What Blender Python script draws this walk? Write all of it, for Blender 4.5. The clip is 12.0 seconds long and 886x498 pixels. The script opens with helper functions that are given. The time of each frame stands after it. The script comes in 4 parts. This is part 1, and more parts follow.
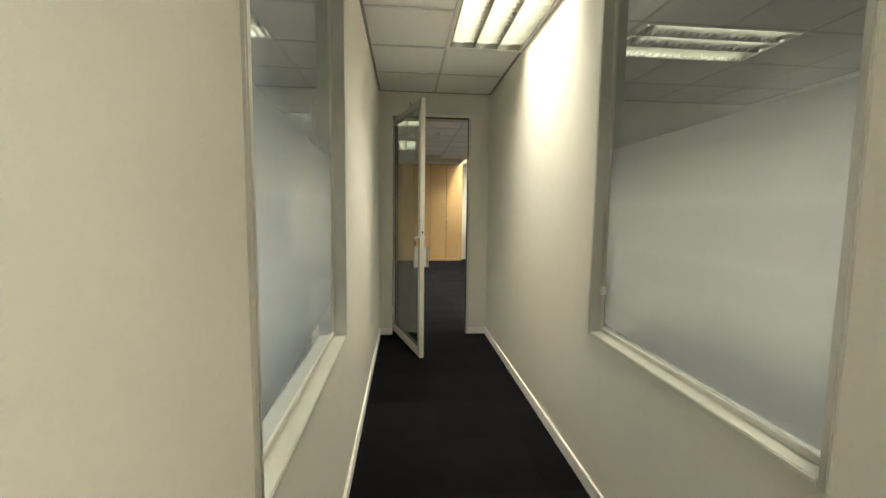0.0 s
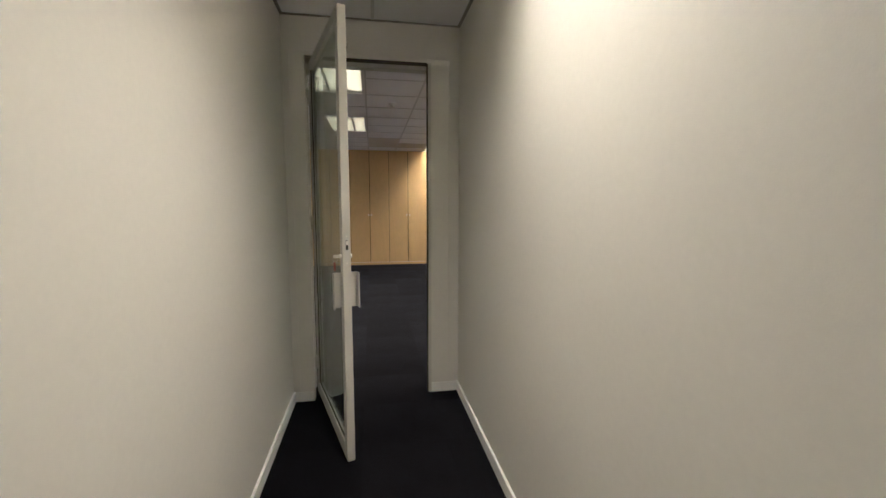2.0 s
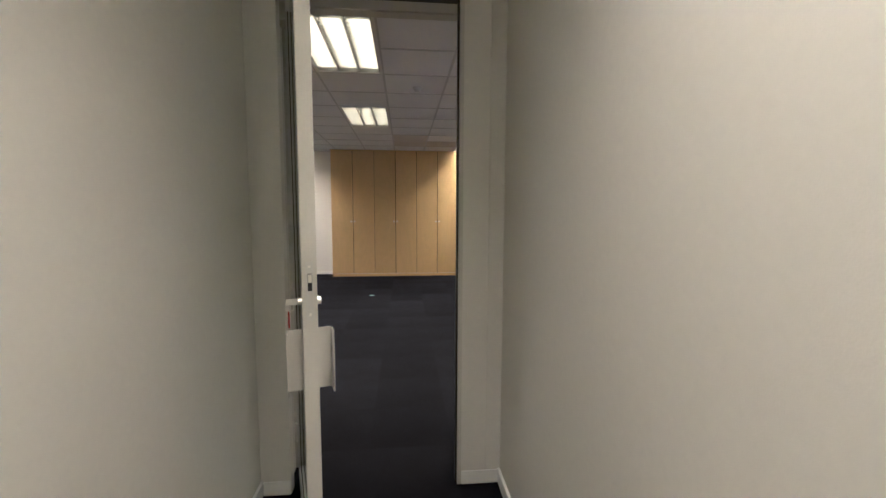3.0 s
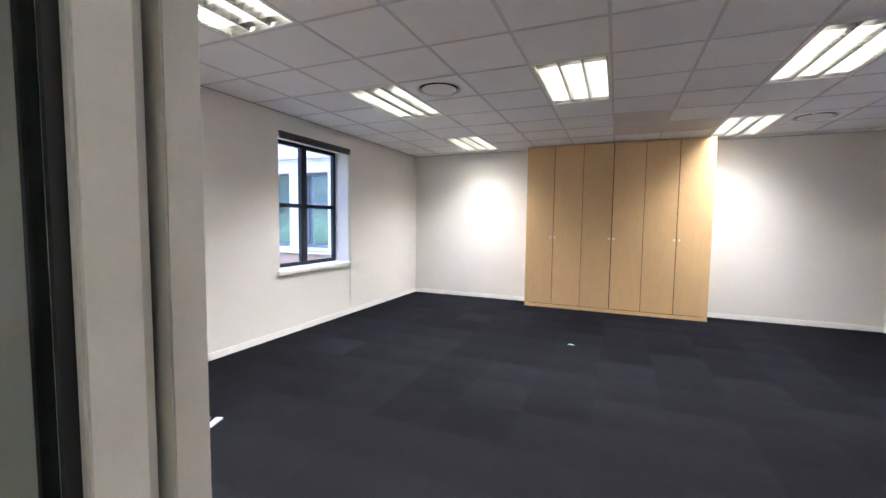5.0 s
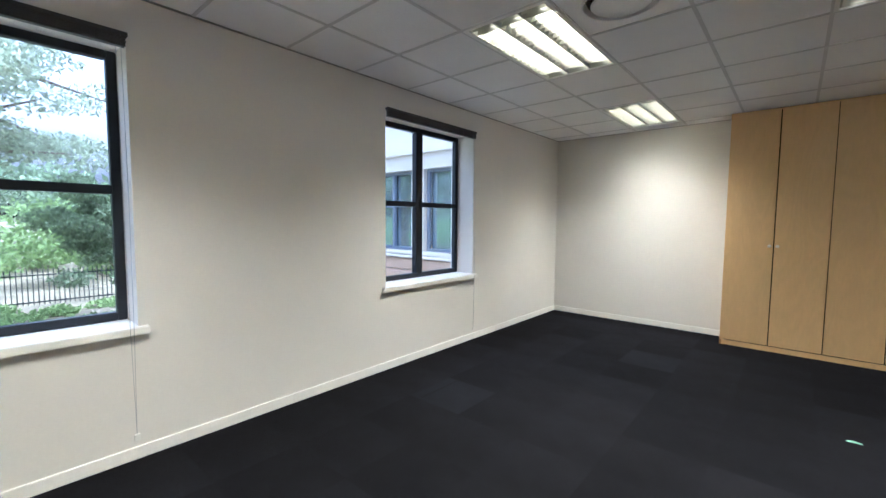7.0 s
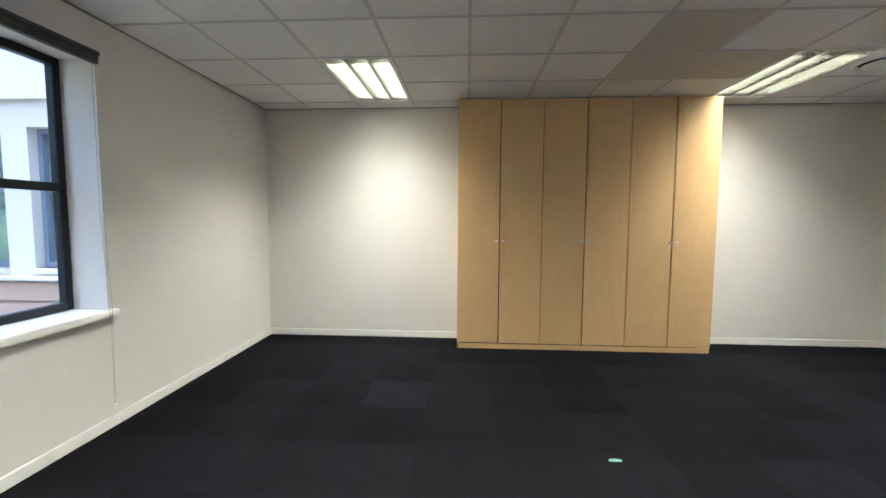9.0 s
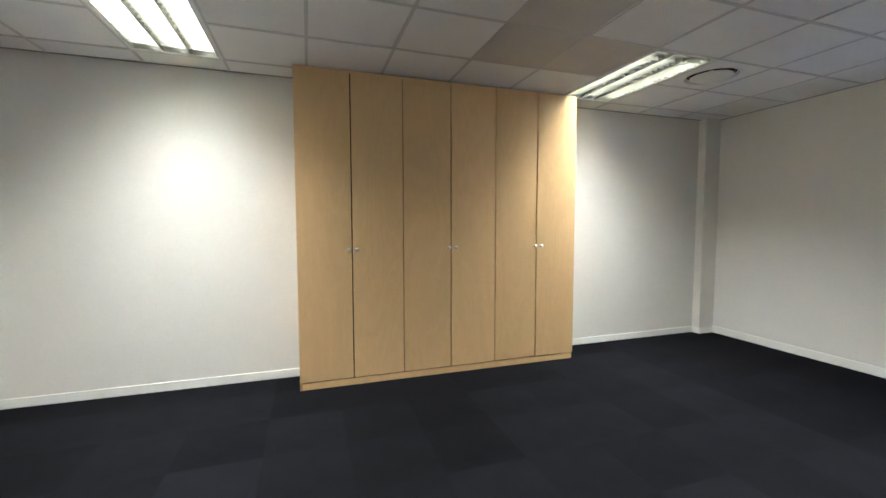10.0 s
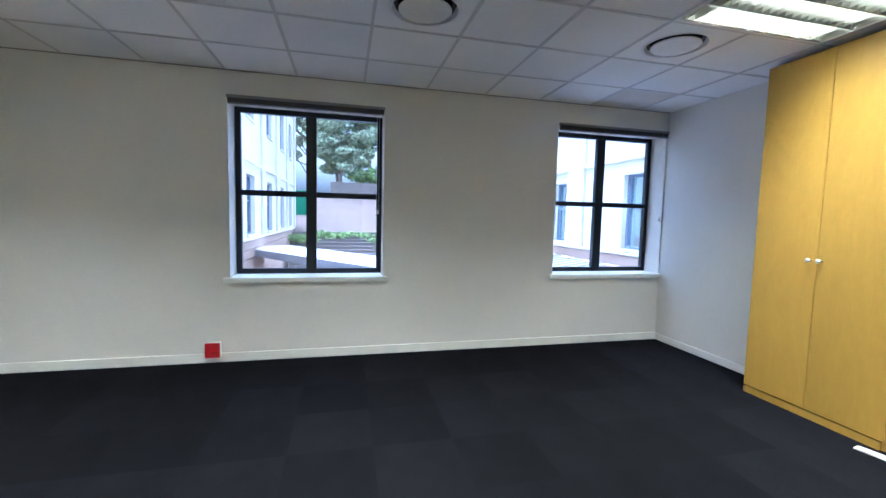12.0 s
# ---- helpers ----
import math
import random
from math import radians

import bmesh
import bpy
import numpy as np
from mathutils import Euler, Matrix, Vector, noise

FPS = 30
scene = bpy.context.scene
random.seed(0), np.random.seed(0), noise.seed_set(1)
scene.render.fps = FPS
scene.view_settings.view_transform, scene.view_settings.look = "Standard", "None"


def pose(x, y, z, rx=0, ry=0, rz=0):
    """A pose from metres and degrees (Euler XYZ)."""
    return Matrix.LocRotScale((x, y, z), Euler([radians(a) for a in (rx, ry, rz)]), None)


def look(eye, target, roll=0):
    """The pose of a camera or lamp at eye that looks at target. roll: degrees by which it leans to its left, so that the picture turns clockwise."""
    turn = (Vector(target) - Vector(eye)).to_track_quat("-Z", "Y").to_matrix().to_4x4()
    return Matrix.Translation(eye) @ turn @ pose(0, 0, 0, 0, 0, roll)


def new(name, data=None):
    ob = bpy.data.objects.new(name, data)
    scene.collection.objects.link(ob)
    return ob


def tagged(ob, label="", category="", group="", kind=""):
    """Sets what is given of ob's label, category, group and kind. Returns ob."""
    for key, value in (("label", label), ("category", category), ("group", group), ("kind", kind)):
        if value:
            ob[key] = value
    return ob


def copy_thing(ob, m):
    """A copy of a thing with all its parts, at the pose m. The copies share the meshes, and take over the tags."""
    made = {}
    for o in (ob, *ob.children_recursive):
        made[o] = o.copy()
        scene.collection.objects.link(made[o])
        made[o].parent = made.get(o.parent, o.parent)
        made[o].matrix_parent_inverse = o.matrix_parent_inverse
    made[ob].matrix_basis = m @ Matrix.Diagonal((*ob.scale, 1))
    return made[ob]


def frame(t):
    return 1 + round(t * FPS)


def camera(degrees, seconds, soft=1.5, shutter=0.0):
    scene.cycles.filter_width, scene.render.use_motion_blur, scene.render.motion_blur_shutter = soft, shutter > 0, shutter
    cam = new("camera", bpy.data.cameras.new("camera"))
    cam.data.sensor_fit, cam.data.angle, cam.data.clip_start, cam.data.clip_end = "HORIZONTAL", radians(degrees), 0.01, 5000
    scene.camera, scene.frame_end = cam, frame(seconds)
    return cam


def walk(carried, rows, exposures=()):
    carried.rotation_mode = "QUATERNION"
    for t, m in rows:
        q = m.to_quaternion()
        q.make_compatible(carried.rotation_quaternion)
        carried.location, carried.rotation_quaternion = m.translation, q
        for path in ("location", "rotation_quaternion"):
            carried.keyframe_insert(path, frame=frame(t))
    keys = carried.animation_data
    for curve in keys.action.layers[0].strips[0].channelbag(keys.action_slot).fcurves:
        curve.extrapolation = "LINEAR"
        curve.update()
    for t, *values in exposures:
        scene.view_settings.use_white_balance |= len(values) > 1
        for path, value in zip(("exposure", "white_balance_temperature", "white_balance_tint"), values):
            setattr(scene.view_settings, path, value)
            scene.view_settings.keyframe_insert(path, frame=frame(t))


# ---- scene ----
cam = camera(94.8, 12.0)
PATH = [
    (0, (0.132, -0.12, 1.385), (0.32, 1.862, 1.2), 0.7),
    (0.5, (0.264, 0.131, 1.366), (0.642, 2.084, 1.155), 1.0),
    (1, (0.308, 0.524, 1.388), (0.738, 2.463, 1.155), 0.3),
    (1.5, (0.389, 0.955, 1.408), (0.779, 2.904, 1.19), -0.1),
    (2, (0.423, 1.439, 1.407), (0.766, 3.398, 1.194), 0.1),
    (2.5, (0.5, 1.921, 1.409), (0.781, 3.891, 1.207), 0.0),
    (4.5, (0.614, 3.834, 1.398), (0.197, 5.785, 1.261), 1.2),
    (5, (0.467, 4.271, 1.423), (-0.315, 6.107, 1.286), 0.7),
    (5.5, (0.305, 4.627, 1.424), (-0.898, 6.216, 1.259), 0.3),
    (6, (0.14, 4.875, 1.42), (-1.292, 6.261, 1.246), 0.6),
    (6.5, (-0.091, 5.147, 1.437), (-1.509, 6.549, 1.28), 0.7),
    (8.5, (-0.809, 6.42, 1.409), (-1.218, 8.371, 1.252), -0.2),
    (9, (-0.853, 6.8, 1.415), (-0.97, 8.791, 1.266), 0.3),
    (9.5, (-0.912, 7.226, 1.408), (-0.737, 9.214, 1.274), -0.0),
    (10, (-0.867, 7.65, 1.399), (-0.237, 9.544, 1.274), -0.1),
    (10.5, (-0.707, 7.982, 1.42), (0.465, 9.597, 1.284), 0.1),
    (11, (-0.54, 8.271, 1.455), (1.149, 9.328, 1.289), 0.6),
    (11.5, (-0.334, 8.425, 1.407), (1.634, 8.74, 1.245), 0.8),
    (12, (-0.064, 8.397, 1.408), (1.875, 7.934, 1.252), 1.4),
]
SKY, TUBE_GLOW, LAMP_WATTS, LAMP_COLOR = 0.15, 0.85, 15.0, (1.0, 0.82, 0.45)
walk(cam, [(t, look(eye, target, roll)) for t, eye, target, roll in PATH],
     exposures=[(0.0, 2.45, 5000, 17), (0.5, 2.45, 4750, 24), (1.0, 2.4, 4850, 26), (2.5, 2.1, 4850, 29), (4.5, 3.08, 4500, 30), (5.5, 2.95, 4500, 27), (6.5, 2.6, 4500, 23), (9.5, 2.7, 4600, 20), (10.5, 2.8, 4280, 19), (12.0, 2.75, 4200, 18)])

# ---- world and sun: bright overcast ----
world = bpy.data.worlds.new("overcast_sky")
scene.world = world
world.use_nodes = True
wn = world.node_tree
sky = wn.nodes.new("ShaderNodeTexSky")
sky.sky_type, sky.sun_disc = "NISHITA", False
sky.sun_elevation, sky.sun_rotation = radians(85), radians(20)
sky.dust_density, sky.air_density, sky.ozone_density = 10.0, 1.0, 0.6
wn.nodes["Background"].inputs["Strength"].default_value = SKY
cloud = wn.nodes.new("ShaderNodeHueSaturation")
cloud.inputs["Saturation"].default_value = 0.2
wn.links.new(sky.outputs[0], cloud.inputs["Color"])
wn.links.new(cloud.outputs[0], wn.nodes["Background"].inputs["Color"])
sun = new("sun", bpy.data.lights.new("sun", "SUN"))
sun.data.energy, sun.data.angle, sun.data.color = 0.8, radians(20), (1.0, 0.97, 0.92)
sun.matrix_world = pose(0, 0, 30, 5, 0, 160)

# ---- materials ----
def mat(name, base, rough=0.6, vary=0.12, scale=3.0, fine=0.05, fine_scale=120.0, bump=0.0, bump_scale=200.0, metal=0.0, stretch=(1, 1, 1), spec=0.5, per_object=0.0, per_island=0.0, coat=0.0):
    m = bpy.data.materials.new(name)
    m.use_nodes = True
    n, l = m.node_tree.nodes, m.node_tree.links
    b = n["Principled BSDF"]
    b.inputs["Roughness"].default_value, b.inputs["Metallic"].default_value = rough, metal
    b.inputs["Specular IOR Level"].default_value = spec
    b.inputs["Coat Weight"].default_value = coat
    co = n.new("ShaderNodeTexCoord")
    mp = n.new("ShaderNodeMapping")
    mp.inputs["Scale"].default_value = stretch
    l.new(co.outputs["Object"], mp.inputs["Vector"])
    value = None
    for s, amount, detail in ((scale, vary, 4.0), (fine_scale, fine, 2.0)):
        t = n.new("ShaderNodeTexNoise")
        t.inputs["Scale"].default_value, t.inputs["Detail"].default_value = s, detail
        l.new(mp.outputs["Vector"], t.inputs["Vector"])
        r = n.new("ShaderNodeMapRange")
        r.inputs["From Min"].default_value, r.inputs["From Max"].default_value = 0.25, 0.75
        r.inputs["To Min"].default_value, r.inputs["To Max"].default_value = 1 - amount, 1 + amount
        l.new(t.outputs["Fac"], r.inputs["Value"])
        value = mul(m, value, r.outputs["Result"])
    for amount, node, socket in ((per_object, "ShaderNodeObjectInfo", "Random"), (per_island, "ShaderNodeNewGeometry", "Random Per Island")):
        if amount:
            g = n.new(node)
            r = n.new("ShaderNodeMapRange")
            r.inputs["To Min"].default_value, r.inputs["To Max"].default_value = 1 - amount, 1 + amount
            l.new(g.outputs[socket], r.inputs["Value"])
            value = mul(m, value, r.outputs["Result"])
    mix = n.new("ShaderNodeVectorMath")
    mix.operation = "SCALE"
    mix.inputs[0].default_value = base
    l.new(value, mix.inputs["Scale"])
    l.new(mix.outputs["Vector"], b.inputs["Base Color"])
    if bump:
        t = n.new("ShaderNodeTexNoise")
        t.inputs["Scale"].default_value, t.inputs["Detail"].default_value = bump_scale, 3.0
        l.new(mp.outputs["Vector"], t.inputs["Vector"])
        bp = n.new("ShaderNodeBump")
        bp.inputs["Strength"].default_value, bp.inputs["Distance"].default_value = bump, 0.01
        l.new(t.outputs["Fac"], bp.inputs["Height"])
        l.new(bp.outputs["Normal"], b.inputs["Normal"])
    return m


def mul(m, a, b):
    if a is None:
        return b
    k = m.node_tree.nodes.new("ShaderNodeMath")
    k.operation = "MULTIPLY"
    m.node_tree.links.new(a, k.inputs[0])
    m.node_tree.links.new(b, k.inputs[1])
    return k.outputs[0]


def wood(name, base, grain, low=0.972):
    """Birch veneer: long cathedral grain, fleck, satin varnish."""
    m = bpy.data.materials.new(name)
    m.use_nodes = True
    n, l = m.node_tree.nodes, m.node_tree.links
    b = n["Principled BSDF"]
    b.inputs["Roughness"].default_value = 0.42
    co, mp, info = n.new("ShaderNodeTexCoord"), n.new("ShaderNodeMapping"), n.new("ShaderNodeObjectInfo")
    mp.inputs["Scale"].default_value = grain
    l.new(co.outputs["Object"], mp.inputs["Vector"])
    shift = n.new("ShaderNodeVectorMath")
    shift.operation = "ADD"
    sc = n.new("ShaderNodeMath")
    sc.operation = "MULTIPLY"
    sc.inputs[1].default_value = 7.0
    l.new(info.outputs["Random"], sc.inputs[0])
    l.new(mp.outputs["Vector"], shift.inputs[0])
    l.new(sc.outputs[0], shift.inputs[1])
    big, fine = n.new("ShaderNodeTexNoise"), n.new("ShaderNodeTexNoise")
    big.inputs["Scale"].default_value, big.inputs["Detail"].default_value, big.inputs["Distortion"].default_value = 1.1, 3.0, 1.4
    fine.inputs["Scale"].default_value, fine.inputs["Detail"].default_value = 24.0, 4.0
    l.new(shift.outputs[0], big.inputs["Vector"])
    l.new(shift.outputs[0], fine.inputs["Vector"])
    bands = n.new("ShaderNodeMath")
    bands.operation = "PINGPONG"
    bands.inputs[1].default_value = 0.07
    l.new(big.outputs["Fac"], bands.inputs[0])
    r1 = n.new("ShaderNodeMapRange")
    r1.inputs["From Max"].default_value = 0.07
    r1.inputs["To Min"].default_value, r1.inputs["To Max"].default_value = low, 1.02
    l.new(bands.outputs[0], r1.inputs["Value"])
    r2 = n.new("ShaderNodeMapRange")
    r2.inputs["From Min"].default_value, r2.inputs["From Max"].default_value = 0.3, 0.7
    r2.inputs["To Min"].default_value, r2.inputs["To Max"].default_value = 0.975, 1.025
    l.new(fine.outputs["Fac"], r2.inputs["Value"])
    v = mul(m, r1.outputs[0], r2.outputs[0])
    r3 = n.new("ShaderNodeMapRange")
    r3.inputs["To Min"].default_value, r3.inputs["To Max"].default_value = 0.95, 1.04
    l.new(info.outputs["Random"], r3.inputs["Value"])
    v = mul(m, v, r3.outputs[0])
    mix = n.new("ShaderNodeVectorMath")
    mix.operation = "SCALE"
    mix.inputs[0].default_value = base
    l.new(v, mix.inputs["Scale"])
    l.new(mix.outputs["Vector"], b.inputs["Base Color"])
    return m


def emitter(name, color, strength):
    m = bpy.data.materials.new(name)
    m.use_nodes = True
    n, l = m.node_tree.nodes, m.node_tree.links
    e = n.new("ShaderNodeEmission")
    e.inputs["Color"].default_value, e.inputs["Strength"].default_value = (*color, 1), strength
    l.new(e.outputs[0], n["Material Output"].inputs["Surface"])
    return m


def gloss(m):
    """Gloss of a thin pane: 4 % head on, rising towards grazing."""
    n, l = m.node_tree.nodes, m.node_tree.links
    lw, pw, mr = n.new("ShaderNodeLayerWeight"), n.new("ShaderNodeMath"), n.new("ShaderNodeMapRange")
    lw.inputs["Blend"].default_value = 0.5
    pw.operation = "POWER"
    pw.inputs[1].default_value = 4.5
    mr.inputs["To Min"].default_value, mr.inputs["To Max"].default_value = 0.03, 0.9
    l.new(lw.outputs["Facing"], pw.inputs[0])
    l.new(pw.outputs[0], mr.inputs["Value"])
    return mr.outputs[0]


def clear_glass(name, tint=(0.93, 0.96, 0.95), film=False):
    """Thin pane: straight through, with a Fresnel gloss; film adds a frosted band that fades out at top and bottom."""
    m = bpy.data.materials.new(name)
    m.use_nodes = True
    n, l = m.node_tree.nodes, m.node_tree.links
    tr, gl, mx = n.new("ShaderNodeBsdfTransparent"), n.new("ShaderNodeBsdfGlossy"), n.new("ShaderNodeMixShader")
    fr = gloss(m)
    tr.inputs["Color"].default_value = (*tint, 1)
    gl.inputs["Roughness"].default_value = 0.02
    l.new(fr, mx.inputs["Fac"])
    l.new(tr.outputs[0], mx.inputs[1])
    l.new(gl.outputs[0], mx.inputs[2])
    out = mx
    if film:
        co, sep, ramp = n.new("ShaderNodeTexCoord"), n.new("ShaderNodeSeparateXYZ"), n.new("ShaderNodeValToRGB")
        l.new(co.outputs["Object"], sep.inputs[0])
        r = n.new("ShaderNodeMapRange")
        r.inputs["From Min"].default_value, r.inputs["From Max"].default_value = 0.78, 1.98
        l.new(sep.outputs["Z"], r.inputs["Value"])
        l.new(r.outputs[0], ramp.inputs["Fac"])
        el = ramp.color_ramp.elements
        el[0].position, el[0].color = 0.0, (0.2, 0.2, 0.2, 1)
        el[1].position, el[1].color = 0.88, (0.03, 0.03, 0.03, 1)
        for p, c in ((0.14, 0.36), (0.38, 0.93), (0.54, 0.93), (0.70, 0.35)):
            e = el.new(p)
            e.color = (c, c, c, 1)
        df, tl, add = n.new("ShaderNodeBsdfDiffuse"), n.new("ShaderNodeBsdfTranslucent"), n.new("ShaderNodeMixShader")
        df.inputs["Color"].default_value = tl.inputs["Color"].default_value = (0.92, 0.94, 0.95, 1)
        add.inputs["Fac"].default_value = 0.8
        l.new(df.outputs[0], add.inputs[1])
        l.new(tl.outputs[0], add.inputs[2])
        g2, m2 = n.new("ShaderNodeBsdfGlossy"), n.new("ShaderNodeMixShader")
        g2.inputs["Roughness"].default_value = 0.04
        l.new(fr, m2.inputs["Fac"])
        l.new(add.outputs[0], m2.inputs[1])
        l.new(g2.outputs[0], m2.inputs[2])
        out = n.new("ShaderNodeMixShader")
        l.new(ramp.outputs[0], out.inputs["Fac"])
        l.new(mx.outputs[0], out.inputs[1])
        l.new(m2.outputs[0], out.inputs[2])
    l.new(out.outputs[0], n["Material Output"].inputs["Surface"])
    return m


def leaf(name, color, vary=0.4):
    """Thin leaves: matt on top, light shining through, each one a little different."""
    m = bpy.data.materials.new(name)
    m.use_nodes = True
    n, l = m.node_tree.nodes, m.node_tree.links
    g, r, c = n.new("ShaderNodeNewGeometry"), n.new("ShaderNodeMapRange"), n.new("ShaderNodeVectorMath")
    r.inputs["To Min"].default_value, r.inputs["To Max"].default_value = 1 - vary, 1 + vary
    l.new(g.outputs["Random Per Island"], r.inputs["Value"])
    c.operation = "SCALE"
    c.inputs[0].default_value = color
    l.new(r.outputs[0], c.inputs["Scale"])
    df, tl, mx = n.new("ShaderNodeBsdfDiffuse"), n.new("ShaderNodeBsdfTranslucent"), n.new("ShaderNodeMixShader")
    l.new(c.outputs[0], df.inputs["Color"])
    l.new(c.outputs[0], tl.inputs["Color"])
    mx.inputs["Fac"].default_value = 0.45
    l.new(df.outputs[0], mx.inputs[1])
    l.new(tl.outputs[0], mx.inputs[2])
    l.new(mx.outputs[0], n["Material Output"].inputs["Surface"])
    return m


WALL = mat("painted_plaster", (0.74, 0.72, 0.68), 0.62, 0.03, 1.3, 0.015, 60, 0.06, 260)
CORRIDOR = mat("cream_painted_board", (0.72, 0.695, 0.63), 0.6, 0.03, 1.0, 0.015, 50, 0.05, 260)
TRIM = mat("trim_paint", (0.86, 0.85, 0.81), 0.4, 0.05, 6, 0.02, 90, 0.04, 150)
TILE = mat("mineral_tile", (0.83, 0.82, 0.82), 0.9, 0.03, 2.5, 0.06, 160, 0.2, 300, per_island=0.03, spec=0.2)
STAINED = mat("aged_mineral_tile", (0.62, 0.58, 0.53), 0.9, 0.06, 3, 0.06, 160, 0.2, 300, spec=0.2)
# edge angle in dark grey: the shadow line along the walls is in its colour
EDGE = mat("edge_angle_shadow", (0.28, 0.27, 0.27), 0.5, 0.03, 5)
TBAR = mat("grid_bar", (0.58, 0.57, 0.57), 0.5, 0.03, 5)
CARPET = mat("charcoal_carpet", (0.0128, 0.0128, 0.0152), 0.95, 0.25, 2.2, 0.45, 420, 0.7, 700, per_object=0.15, spec=0.0)
CARPET_B = mat("worn_carpet", (0.0165, 0.017, 0.0205), 0.95, 0.15, 3, 0.4, 420, 0.7, 700, spec=0.0)
CARPET_D = mat("unworn_carpet", (0.0100, 0.0102, 0.013), 0.95, 0.15, 3, 0.4, 420, 0.7, 700, spec=0.0)
BIRCH = wood("birch_veneer", (0.66, 0.45, 0.20), (2.2, 2.2, 0.55))
BIRCH_H = wood("birch_veneer_cross", (0.61, 0.39, 0.05), (0.9, 0.9, 2.4), 0.84)
BIRCH_Y = wood("golden_birch_veneer", (0.52, 0.325, 0.035), (2.2, 2.2, 0.55))
BIRCH_EDGE = mat("birch_edge", (0.36, 0.22, 0.08), 0.5, 0.1, 8)
STEEL = mat("dark_window_paint", (0.022, 0.026, 0.033), 0.35, 0.12, 10, 0.05, 80, spec=0.25)
ALU = mat("anodised_aluminium", (0.62, 0.61, 0.57), 0.38, 0.04, 6, 0.03, 120, metal=0.65)
ALU_PAINT = mat("painted_frame", (0.60, 0.58, 0.52), 0.4, 0.04, 6, 0.02, 120)
CHROME = mat("brushed_nickel", (0.78, 0.75, 0.68), 0.3, 0.05, 20, metal=0.6)
RUBBER = mat("black_gasket", (0.012, 0.012, 0.012), 0.6, 0.1, 20)
BLIND_RAIL = mat("pale_grey_rail", (0.24, 0.24, 0.25), 0.4, 0.1, 8)
BLIND = mat("grey_blind", (0.06, 0.06, 0.065), 0.55, 0.1, 8)
RED = mat("red_plastic", (0.45, 0.012, 0.015), 0.35, 0.06, 20)
WHITE_P = mat("white_plastic", (0.78, 0.77, 0.74), 0.4, 0.03, 20)
GREY_P = mat("grey_plastic", (0.40, 0.41, 0.43), 0.4, 0.06, 30)
GREEN_P = mat("pale_green_paper", (0.35, 0.62, 0.48), 0.7, 0.2, 60)
DARK = mat("dark_void", (0.006, 0.006, 0.006), 0.9, spec=0.02)
LOUVRE = mat("louvre_metal", (0.45, 0.45, 0.40), 0.28, 0.04, 30, metal=1.0)
AGED_TUBE = emitter("aged_fluorescent_tube", LAMP_COLOR, TUBE_GLOW * 0.7)
TUBE = emitter("fluorescent_tube", LAMP_COLOR, TUBE_GLOW)
GLASS = clear_glass("window_glass")
DOOR_GLASS = clear_glass("door_glass", (0.92, 0.96, 0.94))
FILM = clear_glass("filmed_glass", (0.88, 0.92, 0.93), True)
RENDER = mat("white_render", (0.63, 0.595, 0.52), 0.8, 0.06, 0.6, 0.03, 20, 0.1, 60)
SALMON = mat("terracotta_band", (0.48, 0.35, 0.27), 0.8, 0.08, 1.5, 0.05, 30)
DARK_PANE = mat("reflecting_pane", (0.42, 0.52, 0.56), 0.05, 0.12, 0.8, metal=0.75)
BLUE_FRAME = mat("blue_grey_frame", (0.17, 0.20, 0.26), 0.5, 0.05, 5)
ROOF = mat("grey_sheet_roof", (0.30, 0.30, 0.33), 0.5, 0.1, 2)
CANOPY = mat("pale_canopy", (0.50, 0.51, 0.53), 0.4, 0.08, 1)
SOIL = mat("grassy_soil", (0.15, 0.125, 0.07), 0.95, 0.45, 0.9, 0.3, 9, 0.4, 20)
BRICK = mat("red_paving", (0.075, 0.046, 0.031), 0.85, 0.12, 1, 0.15, 12)
STONE = mat("grey_stone", (0.15, 0.125, 0.11), 0.85, 0.15, 2, per_island=0.15)
BARK = mat("bark", (0.20, 0.16, 0.13), 0.9, 0.3, 5, 0.2, 40, 0.5, 30)
LEAF_A = leaf("pine_leaf", (0.36, 0.40, 0.27))
LEAF_B = leaf("bright_leaf", (0.25, 0.33, 0.13))
LEAF_C = leaf("deep_leaf", (0.22, 0.27, 0.16))
GREEN_SIGN = mat("green_sheet", (0.015, 0.15, 0.07), 0.6)


# ---- building helpers ----
def add_box(bm, lo, hi, m=None):
    r = bmesh.ops.create_cube(bm, size=1)
    for v in r["verts"]:
        v.co = [(lo[i] + hi[i]) / 2 + v.co[i] * (hi[i] - lo[i]) for i in range(3)]
        if m:
            v.co = m @ v.co
    return r["verts"]


def add_cyl(bm, a, b, r0, r1=None, seg=12, caps=True):
    a, b = Vector(a), Vector(b)
    d = b - a
    m = Matrix.Translation((a + b) / 2) @ d.to_track_quat("Z", "Y").to_matrix().to_4x4()
    return bmesh.ops.create_cone(bm, cap_ends=caps, segments=seg, radius1=r0, radius2=r0 if r1 is None else r1, depth=d.length, matrix=m)["verts"]


def finish(name, bm, material, parent=None, label="", bevel=0.0, smooth=False):
    if bevel:
        bmesh.ops.bevel(bm, geom=bm.edges[:], offset=bevel, segments=2, affect="EDGES", clamp_overlap=True)
    me = bpy.data.meshes.new(name)
    bm.to_mesh(me)
    bm.free()
    if smooth:
        me.polygons.foreach_set("use_smooth", [True] * len(me.polygons))
    for k in (material if isinstance(material, (list, tuple)) else [material]):
        me.materials.append(k)
    ob = new(name, me)
    ob.parent = parent
    if label:
        ob["label"] = label
    return ob


def part(name, bm, material, parent, label="", bevel=0.0, smooth=False):
    return finish(name, bm, material, parent, label, bevel, smooth)


